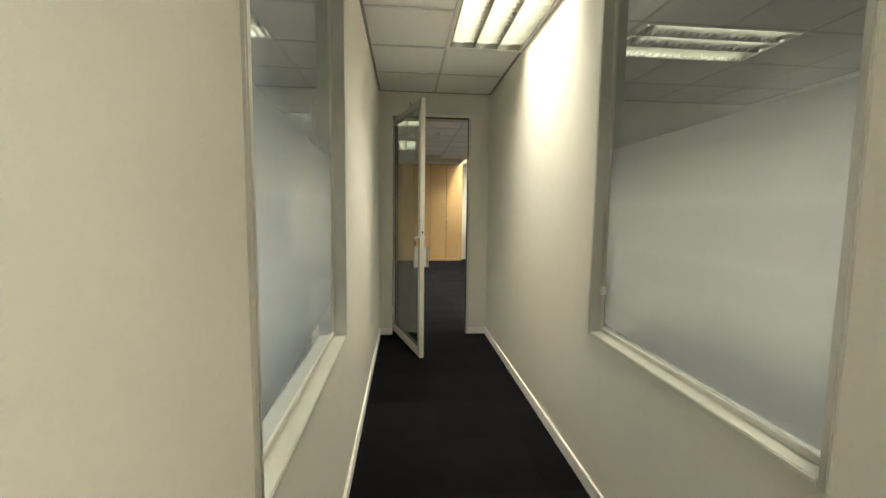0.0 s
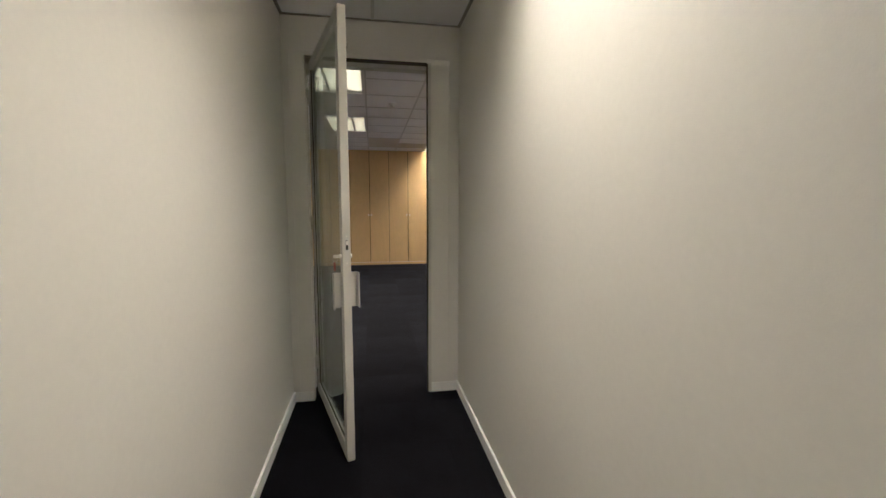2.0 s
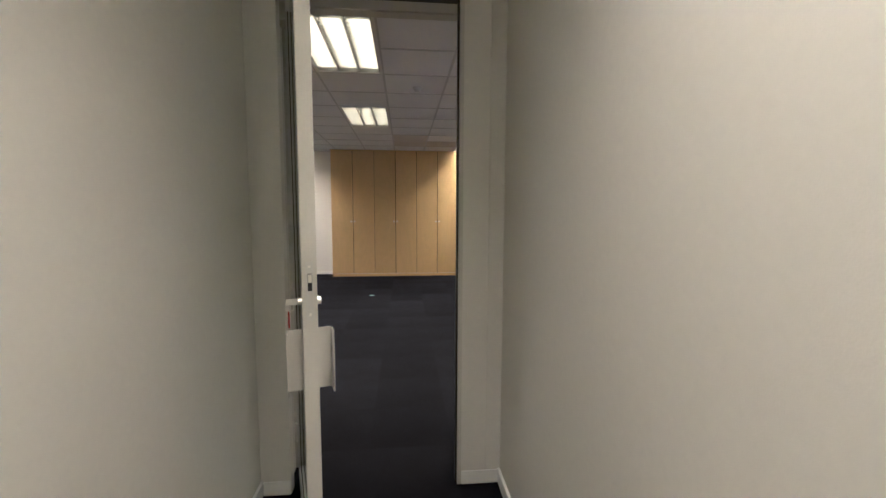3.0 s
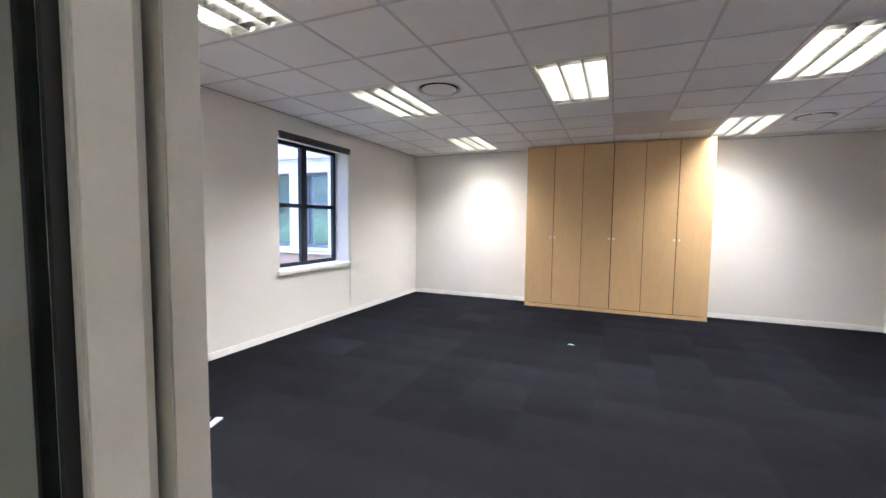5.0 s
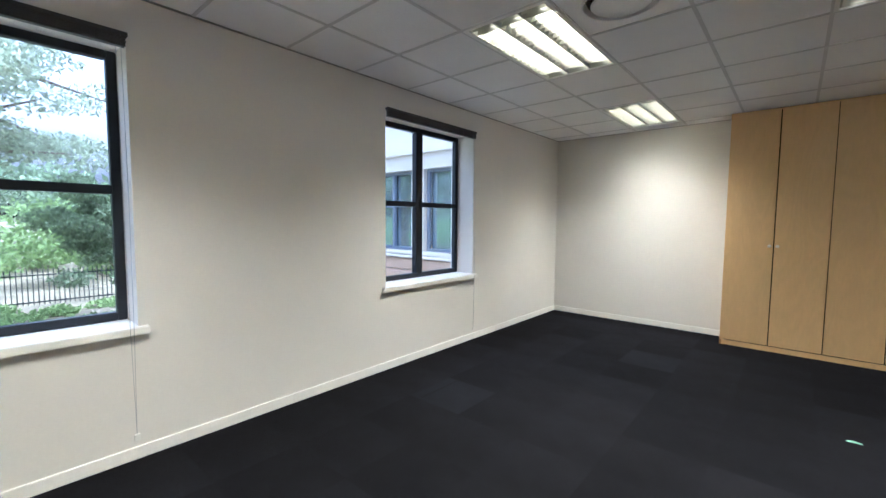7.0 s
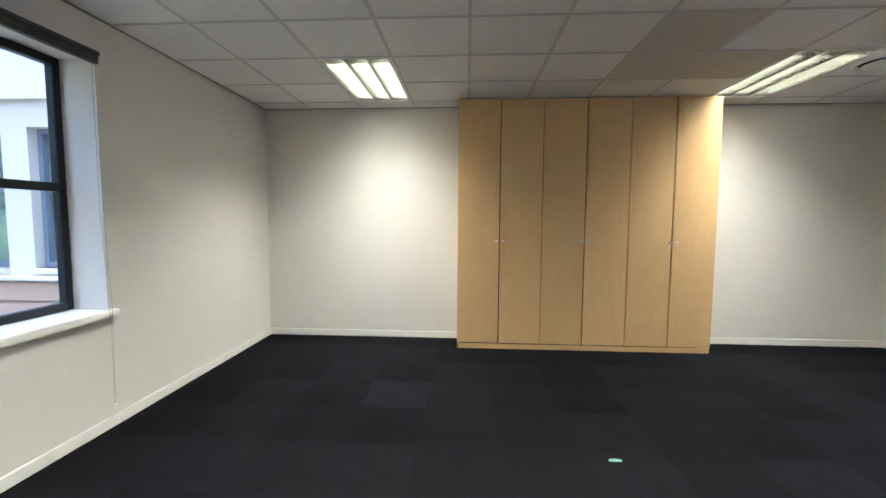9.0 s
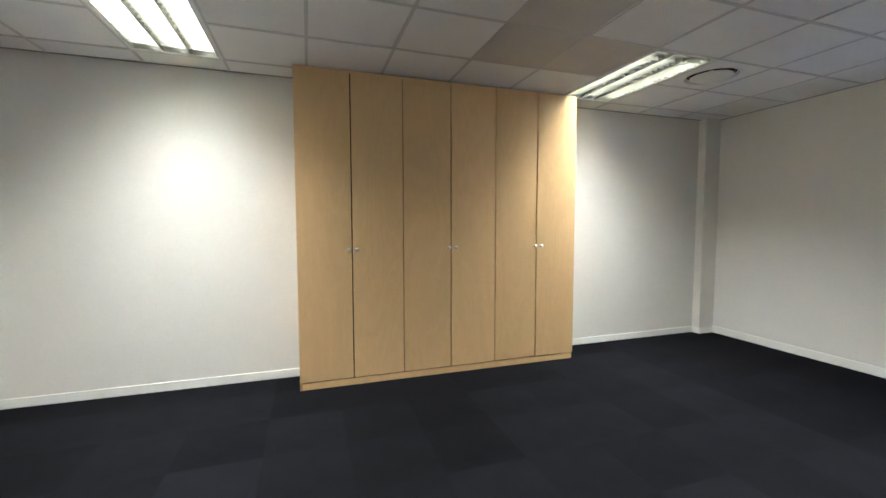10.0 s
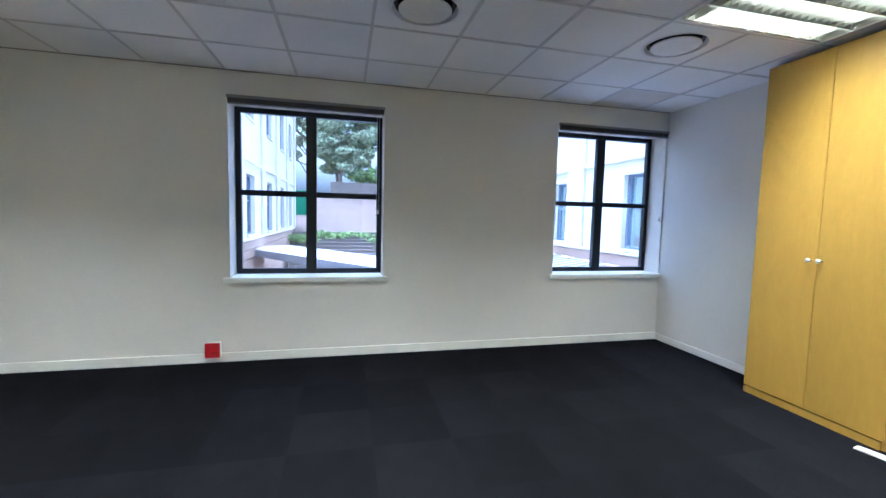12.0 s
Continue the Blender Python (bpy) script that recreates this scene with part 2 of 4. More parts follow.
def boxes(name, items, material, parent=None, label="", bevel=0.0, m=None):
    bm = bmesh.new()
    for lo, hi in items:
        add_box(bm, lo, hi, m)
    return finish(name, bm, material, parent, label, bevel)


def base(name, m, label, category, group="", kind=""):
    ob = new(name)
    ob.empty_display_size = 0.1
    ob.matrix_world = m
    return tagged(ob, label, category, group, kind)


def wall(name, axis, p0, p1, a0, a1, z0, z1, holes, material, label):
    """A wall across axis (0: faces x, 1: faces y) from p0 to p1, along the other from a0 to a1; holes (b0, b1, c0, c1) go through."""
    al = sorted({a0, a1, *[h[0] for h in holes], *[h[1] for h in holes]})
    items = []
    for b0, b1 in zip(al, al[1:]):
        zs = [(z0, z1)]
        for h in holes:
            if h[0] < (b0 + b1) / 2 < h[1]:
                zs = [(z0, h[2]), (h[3], z1)]
        for c0, c1 in zs:
            if c1 - c0 > 0.001:
                items.append(((p0, b0, c0), (p1, b1, c1)) if axis == 0 else ((b0, p0, c0), (b1, p1, c1)))
    return tagged(boxes(name, items, material), label, "wall", kind="structure")


CH, CH_LOW = 2.682, 2.65
XL, XR, YN, YF = -3.235, 4.06, 4.63, 11.56
COR_L, COR_R, COR_Y = -0.146, 1.055, 4.38
Z0, Z1 = 0.80, 2.42
GX, GY, P = 0.379, 6.3975, 0.6125
# LEFT_W's last two are unseen office windows, added and widened to brighten the pane
LEFT_W = [(4.60, 6.055), (7.975, 9.34), (1.15, 3.0), (-1.0, 0.95)]
RIGHT_W = [(8.035, 9.447), (4.755, 6.147)]
WT = 0.34

# ---- large structure ----
boxes("floor", [((XL - 0.3, -1.6, -0.30), (XR + 0.3, YF + 0.2, -0.006))], CARPET)
tagged(bpy.data.objects["floor"], "dark carpet-tiled office floor", "floor", kind="structure")
wall("wall_west", 0, XL - WT, XL, -1.6, YF + 0.2, -0.3, 3.3, [(a, b, Z0 - 0.05, Z1) for a, b in LEFT_W], WALL, "off-white painted outer wall with windows")
wall("wall_east", 0, XR, XR + WT, -1.6, YF + 0.2, -0.3, 3.3, [(a, b, Z0 - 0.05, Z1) for a, b in RIGHT_W], WALL, "off-white painted outer wall with two windows")
wall("wall_north", 1, YF, YF + 0.2, XL, XR, -0.3, 3.3, [], WALL, "off-white painted end wall behind the wardrobe")
wall("wall_door", 1, COR_Y, YN, XL, XR, -0.006, CH + 0.1, [(-0.10, 0.98, -0.006, 2.423)], CORRIDOR, "cream painted partition with the glass door opening")
boxes("wall_pier", [((1.66, YN, -0.006), (XR, 4.74, CH + 0.1))], WALL)
tagged(bpy.data.objects["wall_pier"], "off-white partition lining beside the cabinet", "wall", kind="structure")
boxes("wall_column", [((3.82, YF - 0.1, -0.006), (XR, YF, CH + 0.05))], WALL)
tagged(bpy.data.objects["wall_column"], "white painted column in the room corner", "column", kind="structure")
wall("wall_corridor_west", 0, COR_L - 0.1, COR_L, -1.5, COR_Y, -0.006, CH + 0.1, [(0.63, 1.80, 0.78, 2.60)], CORRIDOR, "cream corridor partition with a frosted glass panel")
wall("wall_corridor_east", 0, COR_R, COR_R + 0.1, -1.5, COR_Y, -0.006, CH + 0.1, [(0.63, 1.80, 0.78, 2.60)], CORRIDOR, "cream corridor partition with a frosted glass panel")
wall("wall_south", 1, -1.6, -1.5, XL, XR, -0.3, 3.3, [], CORRIDOR, "plain cream wall that closes the corridor")
boxes("roof_slab", [((XL - WT, -1.6, 3.3), (XR + WT, YF + 0.2, 3.5))], RENDER)
tagged(bpy.data.objects["roof_slab"], "concrete slab over the ceiling void", "ceiling", kind="structure")

# fixtures in the ceiling grid: cells taken out of the tiling
LIGHTS = [(-1.765, 8.235), (0.0725, 8.235), (1.91, 8.235), (-1.765, 10.685), (1.91, 10.685), (-1.765, 5.785), (0.0725, 5.785), (1.91, 5.785)]
VENTS = [(-1.1525, 7.929), (2.5225, 10.379), (2.5225, 7.929), (2.5225, 6.0915)]


def cells(lo, hi, origin, P):
    k0 = math.floor((lo - origin) / P)
    edges = [lo] + [origin + k * P for k in range(k0, k0 + 40) if lo + 0.02 < origin + k * P < hi - 0.02] + [hi]
    return list(zip(edges, edges[1:]))


def ceiling(name, x0, x1, y0, y1, gx, gy, taken, label, stained=(), z=CH, pitch=P):
    bm = bmesh.new()
    for a0, a1 in cells(x0, x1, gx, pitch):
        for b0, b1 in cells(y0, y1, gy, pitch):
            cx, cy = (a0 + a1) / 2, (b0 + b1) / 2
            if any(abs(cx - t[0]) < t[2] and abs(cy - t[1]) < t[3] for t in taken):
                continue
            dz = random.uniform(-0.0015, 0.0015)
            vs = add_box(bm, (a0 + 0.004, b0 + 0.004, z + dz), (a1 - 0.004, b1 - 0.004, z + 0.015 + dz))
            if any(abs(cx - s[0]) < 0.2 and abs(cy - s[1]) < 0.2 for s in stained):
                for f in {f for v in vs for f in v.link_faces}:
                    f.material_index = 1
    ob = tagged(finish(name, bm, [TILE, STAINED]), label, "ceiling", kind="structure")
    bars = []
    for a0, a1 in cells(x0, x1, gx, pitch):
        for b0, b1 in cells(y0, y1, gy, pitch):
            cx, cy = (a0 + a1) / 2, (b0 + b1) / 2
            inside = lambda px, py: any(abs(px - t[0]) < t[2] - 0.02 and abs(py - t[1]) < t[3] - 0.02 for t in taken)
            if a0 > x0 and not inside(a0, cy):
                bars.append(((a0 - 0.011, b0 + 0.0112, z - 0.004), (a0 + 0.011, b1 - 0.0112, z + 0.006)))
            if b0 > y0 and not inside(cx, b0):
                bars.append(((a0 + 0.0112, b0 - 0.011, z - 0.004), (a1 - 0.0112, b0 + 0.011, z + 0.006)))
            if a0 > x0 and b0 > y0 and not inside(a0, b0):
                bars.append(((a0 - 0.011, b0 - 0.011, z - 0.0042), (a0 + 0.011, b0 + 0.011, z + 0.006)))
    boxes("ceiling_grid", bars, TBAR, ob)
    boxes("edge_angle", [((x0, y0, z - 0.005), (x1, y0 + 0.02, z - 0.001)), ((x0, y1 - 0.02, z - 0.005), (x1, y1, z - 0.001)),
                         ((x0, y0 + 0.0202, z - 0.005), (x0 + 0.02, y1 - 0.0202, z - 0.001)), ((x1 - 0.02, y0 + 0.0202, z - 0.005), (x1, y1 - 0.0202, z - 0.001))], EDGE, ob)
    return ob


taken = [(x, y, 0.3025, 0.605) for x, y in LIGHTS] + [(x, y, 0.3025, 0.3025) for x, y in VENTS]
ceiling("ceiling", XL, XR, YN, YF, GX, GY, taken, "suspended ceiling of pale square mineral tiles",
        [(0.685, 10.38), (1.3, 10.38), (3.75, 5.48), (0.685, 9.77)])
ceiling("ceiling_corridor", COR_L, COR_R, -1.5, COR_Y, 0.45, 3.17, [(0.7525, 2.565, 0.3025, 0.605), (0.7525, -0.46, 0.3025, 0.605)], "suspended corridor ceiling of pale mineral tiles", z=CH_LOW, pitch=0.605)
ceiling("ceiling_office_east", COR_R + 0.1, XR, -1.5, COR_Y, 1.70, 3.17, [(2.305, 2.8675, 0.605, 0.3025), (2.305, 0.4475, 0.605, 0.3025)], "suspended ceiling of the neighbouring office", z=CH_LOW, pitch=0.605)
ceiling("ceiling_office_west", XL, COR_L - 0.1, -1.5, COR_Y, -2.04, 3.17, [(-1.435, 2.8675, 0.605, 0.3025), (-1.435, 0.4475, 0.605, 0.3025)], "suspended ceiling of the neighbouring office", z=CH_LOW, pitch=0.605)


def skirting(name, items):
    tagged(boxes(name, items, TRIM, bevel=0.003), "white painted timber skirting board", "skirting", kind="structure")


S, T = 0.075, 0.014
skirting("baseboard_1", [((XL, YN, 0), (XL + T, YF, S))])
skirting("baseboard_2", [((XL + T, YF - T, 0), (-0.96, YF, S)), ((1.74, YF - T, 0), (3.82, YF, S))])
skirting("baseboard_3", [((3.82 - T, YF - 0.1 - T, 0), (3.82, YF - T - 0.001, S)), ((3.8202, YF - 0.1 - T, 0), (XR - T, YF - 0.1, S))])
skirting("baseboard_4", [((XR - 0.022, 4.74, 0), (XR, YF - 0.1, 0.085))])
skirting("baseboard_5", [((2.62, 4.74, 0), (XR - 0.022, 4.74 + T, S))])
skirting("baseboard_6", [((COR_L, -1.5, 0), (COR_L + T, COR_Y, S)), ((COR_L + T, COR_Y - T, 0), (-0.002, COR_Y - 0.008, S))])
skirting("baseboard_7", [((COR_R - T, -1.5, 0), (COR_R, COR_Y, S)), ((0.8495, COR_Y - T, 0), (COR_R - T, COR_Y - 0.008, S))])

# ---- windows ----
def strand(pts, r, n=6):
    """A thin round cord along the points."""
    bm = bmesh.new()
    loops = [[bm.verts.new((x + r * math.cos(2 * math.pi * i / n), y + r * math.sin(2 * math.pi * i / n), z)) for i in range(n)] for x, y, z in pts]
    for a, b in zip(loops, loops[1:]):
        for i in range(n):
            bm.faces.new((a[i], b[i], b[(i + 1) % n], a[(i + 1) % n]))
    bm.faces.new(loops[0])
    bm.faces.new(loops[-1][::-1])
    return bm


def window(name, side, y0, y1):
    """A dark four-pane window deep in its white reveal. side -1: west wall, 1: east wall."""
    x = XL if side < 0 else XR
    w = base(name, pose(x, y0, Z0), "dark framed four-pane window with a white sill", "window", kind="structure")
    L, H = y1 - y0, Z1 - Z0
    d0, d1 = (0.235 * side, 0.29 * side)
    lo, hi = min(d0, d1), max(d0, d1)
    F, M = 0.05, 0.05
    for nm, a, b in (("frame_side", (lo, 0, 0), (hi, F, H)), ("frame_side", (lo, L - F, 0), (hi, L, H)),
                     ("frame_foot", (lo, F, 0), (hi, L - F, F)), ("frame_head", (lo, F, H - F), (hi, L - F, H))):
        boxes(nm, [(a, b)], STEEL, w, bevel=0.004)
    e = 0.012 * -side
    boxes("mullion", [((min(lo + e, lo), L / 2 - M, F), (max(hi + e, hi) - 0.0, L / 2 + M, H - F))], STEEL, w, bevel=0.004)
    mid = H * 0.495
    for a, b in ((F, L / 2 - M), (L / 2 + M, L - F)):
        boxes("transom", [((lo, a, mid - 0.027), (hi, b, mid + 0.027))], STEEL, w, bevel=0.004)
        for c0, c1 in ((F, mid - 0.027), (mid + 0.027, H - F)):
            pane = boxes("pane", [(((lo + hi) / 2 - 0.002, a, c0), ((lo + hi) / 2 + 0.002, b, c1))], GLASS, w)
            pane.visible_shadow = False
    boxes("handle", [((min(d0, d0 - 0.03 * side), L / 2 - 0.012, mid + 0.03), (max(d0, d0 - 0.03 * side), L / 2 + 0.004, mid + 0.045)),
                     ((min(d0 - 0.02 * side, d0 - 0.03 * side), L / 2 - 0.012, mid - 0.05), (max(d0 - 0.02 * side, d0 - 0.03 * side), L / 2 + 0.004, mid + 0.03))], STEEL, w, "dark lever handle", bevel=0.003)
    s0, s1 = sorted((-0.045 * side, -0.001 * side))
    boxes("sill_nose", [((s0, -0.05, -0.05), (s1, L + 0.05, -0.002))], TRIM, w, bevel=0.006)
    s0, s1 = sorted((0.0, (WT + 0.03) * side))
    boxes("sill", [((s0, 0.001, -0.049), (s1, L - 0.001, -0.002))], TRIM, w)
    # rolled-up slatted blind
    bl = base("window_blind", pose(x, y0, Z1 + 0.04), "grey slatted blind drawn fully up under its rail", "blind", "window blinds")
    s0, s1 = sorted((-0.04 * side, -0.001 * side))
    boxes("head_rail", [((s0, -0.004, -0.024), (s1, L + 0.004, 0.0))], BLIND_RAIL if side > 0 else BLIND, bl, bevel=0.003)
    for k in range(6):
        z, d = -0.028 - k * 0.0068, 0.004 * (k % 3)
        boxes("slat", [((s0 + 0.003, 0.004 + d, z - 0.0042), (s1 - 0.003, L - 0.004 - d * 0.6, z))], BLIND, bl)
    boxes("bottom_rail", [((s0 + 0.001, 0.008, -0.08), (s1 - 0.001, L - 0.008, -0.069))], BLIND_RAIL if side > 0 else BLIND, bl, bevel=0.002)
    cy = L - 0.05 if side < 0 else 0.05
    cx, z_end = -0.03 * side, -2.29
    for off in (0.0, 0.022):
        pts = [(cx, cy + off, -0.024), (cx, cy + off * 1.2, -1.0), (cx - 0.03 * side, cy + off * 0.8, -1.66), (cx - 0.02 * side, cy + 0.011, z_end)]
        part("cord", strand(pts if side < 0 else pts[:2], 0.0016), WHITE_P if side > 0 else GREY_P, bl, "thin hanging pull cord")
    wx, wz = (cx - 0.02 * side, z_end) if side < 0 else (cx, -1.0)
    boxes("cord_weight", [((wx - 0.007, cy - 0.002, wz - 0.04), (wx + 0.007, cy + 0.026, wz))], WHITE_P, bl, bevel=0.003)


for i, (a, b) in enumerate(LEFT_W):
    window(f"window_{i + 1}", -1, a, b)
for i, (a, b) in enumerate(RIGHT_W):
    window(f"window_{i + 5}", 1, a, b)


def corridor_panel(name, x, side):
    """Fixed office window in a grey aluminium surround, with banded frosted film. side: towards its office."""
    w = base(name, pose(x, 0, 0), "fixed frosted glass panel in a grey aluminium surround", "window", kind="structure")
    y0, y1, z0, z1 = 0.63, 1.80, 0.78, 2.60
    a, b = sorted((-0.01 * side, 0.11 * side))
    F = 0.022
    for nm, lo, hi, k in (("surround_side", (a, y0, z0), (b, y0 + F, z1), ALU), ("surround_side", (a, y1 - F, z0), (b, y1, z1), ALU),
                          ("surround_foot", (a, y0 + F, z0), (b, y1 - F, z0 + F), ALU_PAINT), ("surround_head", (a, y0 + F, z1 - F), (b, y1 - F, z1), ALU)):
        boxes(nm, [(lo, hi)], k, w, bevel=0.003)
    p = 0.055 * side
    B = 0.02
    for lo, hi in (((p - 0.012, y0 + F, z0 + F), (p + 0.012, y0 + F + B, z1 - F)), ((p - 0.012, y1 - F - B, z0 + F), (p + 0.012, y1 - F, z1 - F)),
                   ((p - 0.012, y0 + F + B, z0 + F), (p + 0.012, y1 - F - B, z0 + F + B))):
        boxes("glazing_bead", [(lo, hi)], ALU_PAINT, w, bevel=0.002)
    boxes("pane", [((p - 0.003, y0 + F + B, z0 + F + B), (p + 0.003, y1 - F - B, z1 - F))], FILM, w, "glass with a frosted band fading at top and bottom")
    if side > 0:
        boxes("catch", [((p - 0.03, y1 - F - B - 0.02, 0.99), (p - 0.005, y1 - F - B, 1.03))], WHITE_P, w, bevel=0.003)


corridor_panel("window_7", COR_L, -1)
corridor_panel("window_8", COR_R, 1)

# ---- ceiling fixtures ----
def troffer():
    """Recessed three-tube light with a cross-blade louvre, 0.6 x 1.2 m, origin at ceiling height."""
    t = base("ceiling_light", pose(0, 0, 0), "lit recessed fluorescent ceiling light with metal louvre", "ceiling light", "ceiling lights")
    hx, hy = 0.302, 0.608
    boxes("frame", [((-hx, -hy, -0.006), (-hx + 0.022, hy, 0.004)), ((hx - 0.022, -hy, -0.006), (hx, hy, 0.004)),
                    ((-hx + 0.022, -hy, -0.006), (hx - 0.022, -hy + 0.022, 0.004)), ((-hx + 0.022, hy - 0.022, -0.006), (hx - 0.022, hy, 0.004))], WHITE_P, t)
    boxes("housing", [((-hx, -hy, 0.1), (hx, hy, 0.11)), ((-hx, -hy, 0.0045), (-hx + 0.004, hy, 0.1)), ((hx - 0.004, -hy, 0.0045), (hx, hy, 0.1)),
                      ((-hx + 0.004, -hy, 0.0045), (hx - 0.004, -hy + 0.004, 0.1)), ((-hx + 0.004, hy - 0.004, 0.0045), (hx - 0.004, hy, 0.1))], LOUVRE, t)
    for k in (-1, 0, 1):
        bm = bmesh.new()
        add_cyl(bm, (k * 0.183, -0.56, 0.075), (k * 0.183, 0.56, 0.075), 0.02, seg=12)
        part("tube", bm, TUBE, t, "glowing white fluorescent tube", smooth=True)
    for k in (-0.274, -0.0915, 0.0915, 0.274):
        bm = bmesh.new()
        w0, w1 = 0.028, 0.004
        if abs(k) > 0.2:
            w0 = 0.002
        vs = [bm.verts.new((k + sx * w, y, z)) for y in (-0.575, 0.575) for sx, w, z in ((-1, w1, 0.001), (1, w1, 0.001), (1, w0, 0.055), (-1, w0, 0.055))]
        for f in ((0, 1, 2, 3), (7, 6, 5, 4), (0, 4, 5, 1), (1, 5, 6, 2), (2, 6, 7, 3), (3, 7, 4, 0)):
            bm.faces.new([vs[i] for i in f])
        part("reflector", bm, LOUVRE, t)
    bm = bmesh.new()
    add_box(bm, (-0.272, -0.0012, 0.002), (0.272, 0.0012, 0.042))
    first = part("louvre_blade", bm, LOUVRE, t)
    for k in range(19):
        ob = first if k == 0 else first.copy()
        if k:
            scene.collection.objects.link(ob)
            ob.parent = t
        ob.location = (0, -0.54 + k * 0.06, 0)
    return t


tro = troffer()
for x, y in LIGHTS[1:]:
    copy_thing(tro, pose(x, y, CH))
aged = copy_thing(tro, pose(0.7525, 2.565, CH_LOW))
tagged(aged, "dim lit recessed fluorescent corridor light with metal louvre")
for ob in aged.children:
    if ob.name.startswith("tube"):
        ob.data = ob.data.copy()
        ob.data.materials[0] = AGED_TUBE
copy_thing(aged, pose(0.7525, -0.46, CH_LOW))
# next two: unseen second office lights, added to brighten the frosted panes from behind
copy_thing(tro, pose(2.305, 0.4475, CH_LOW, 0, 0, 90))
copy_thing(tro, pose(-1.435, 0.4475, CH_LOW, 0, 0, 90))
copy_thing(tro, pose(2.305, 2.8675, CH_LOW, 0, 0, 90))
copy_thing(tro, pose(-1.435, 2.8675, CH_LOW, 0, 0, 90))
tro.matrix_world = pose(LIGHTS[0][0], LIGHTS[0][1], CH)


def tube_light(x, y, z=CH, turn=0, power=1.0):
    """The light that a troffer's tubes and reflectors throw down, cut off at its louvre's angle."""
    d = bpy.data.lights.new("troffer_light", "AREA")
    d.shape, d.size, d.size_y = "RECTANGLE", 0.53, 0.96
    d.energy, d.color, d.spread = LAMP_WATTS * power, LAMP_COLOR, radians(117)
    new("troffer_light", d).matrix_world = pose(x, y, z + 0.047, 0, 0, turn)


for x, y in LIGHTS:
    tube_light(x, y)
for y in (2.565, -0.46):
    tube_light(0.7525, y, CH_LOW, 0, 0.52)
# office lamps; those at y 0.4475 are unseen, added for the frosted panes
for x in (2.305, -1.435):
    for y in (0.4475, 2.8675):
        tube_light(x, y, CH_LOW, 90, 0.8)


def diffuser():
    v = base("ceiling_vent", pose(0, 0, 0), "round white air diffuser with a dark ring in its ceiling tile", "air vent", "ceiling vents")
    bm = bmesh.new()
    n, ri, ro, h = 48, 0.205, 0.225, 0.298
    ring = lambda r, z: [bm.verts.new((r * math.cos(2 * math.pi * i / n), r * math.sin(2 * math.pi * i / n), z)) for i in range(n)]
    def sq(z):
        out = []
        for i in range(n):
            c, s = math.cos(2 * math.pi * i / n), math.sin(2 * math.pi * i / n)
            k = h / max(abs(c), abs(s))
            out.append(bm.verts.new((c * k, s * k, z)))
        return out
    loops = [sq(0.012), sq(0.0), ring(ro, 0.0), ring(ro - 0.006, -0.006), ring(ri, -0.004), ring(ri - 0.004, 0.05)]
    for a, b in zip(loops, loops[1:]):
        for i in range(n):
            bm.faces.new((a[i], a[(i + 1) % n], b[(i + 1) % n], b[i]))
    part("face_plate", bm, TILE, v, smooth=False)
    bm = bmesh.new()
    add_cyl(bm, (0, 0, 0.048), (0, 0, 0.052), 0.206, seg=48)
    part("throat", bm, DARK, v, "dark throat")
    for r, z in ((0.188, 0.02),):
        bm = bmesh.new()
        a0 = [bm.verts.new((r * math.cos(2 * math.pi * i / n), r * math.sin(2 * math.pi * i / n), z)) for i in range(n)]
        a1 = [bm.verts.new(((r - 0.02) * math.cos(2 * math.pi * i / n), (r - 0.02) * math.sin(2 * math.pi * i / n), z + 0.02)) for i in range(n)]
        for i in range(n):
            bm.faces.new((a0[i], a0[(i + 1) % n], a1[(i + 1) % n], a1[i]))
        part("inner_cone", bm, BLIND, v)
    bm = bmesh.new()
    add_cyl(bm, (0, 0, -0.012), (0, 0, -0.004), 0.158, 0.166, seg=48)
    add_cyl(bm, (0, 0, -0.0035), (0, 0, 0.047), 0.02, seg=12)
    part("disc", bm, WHITE_P, v)
    return v


vent = diffuser()
for x, y in VENTS[1:]:
    copy_thing(vent, pose(x, y, CH))
vent.matrix_world = pose(VENTS[0][0], VENTS[0][1], CH)
sd = base("smoke_detector", pose(0.71, 6.78, CH), "small round cream smoke detector on a ceiling tile", "smoke detector")
bm = bmesh.new(); add_cyl(bm, (0, 0, -0.018), (0, 0, -0.002), 0.052, 0.056, seg=24); part("base_ring", bm, WHITE_P, sd, bevel=0.002)
bm = bmesh.new(); add_cyl(bm, (0, 0, -0.05), (0, 0, -0.019), 0.03, 0.042, seg=24); part("sensor_head", bm, WHITE_P, sd, bevel=0.003)

# ---- cupboards ----
def knob(parent, x, y, z):
    bm = bmesh.new()
    add_cyl(bm, (x, y, z), (x, y - 0.022, z), 0.005, seg=10)
    add_cyl(bm, (x, y - 0.022, z), (x, y - 0.045, z), 0.012, 0.0175, seg=16)
    part("knob", bm, CHROME, parent, "small turned metal knob", smooth=True)


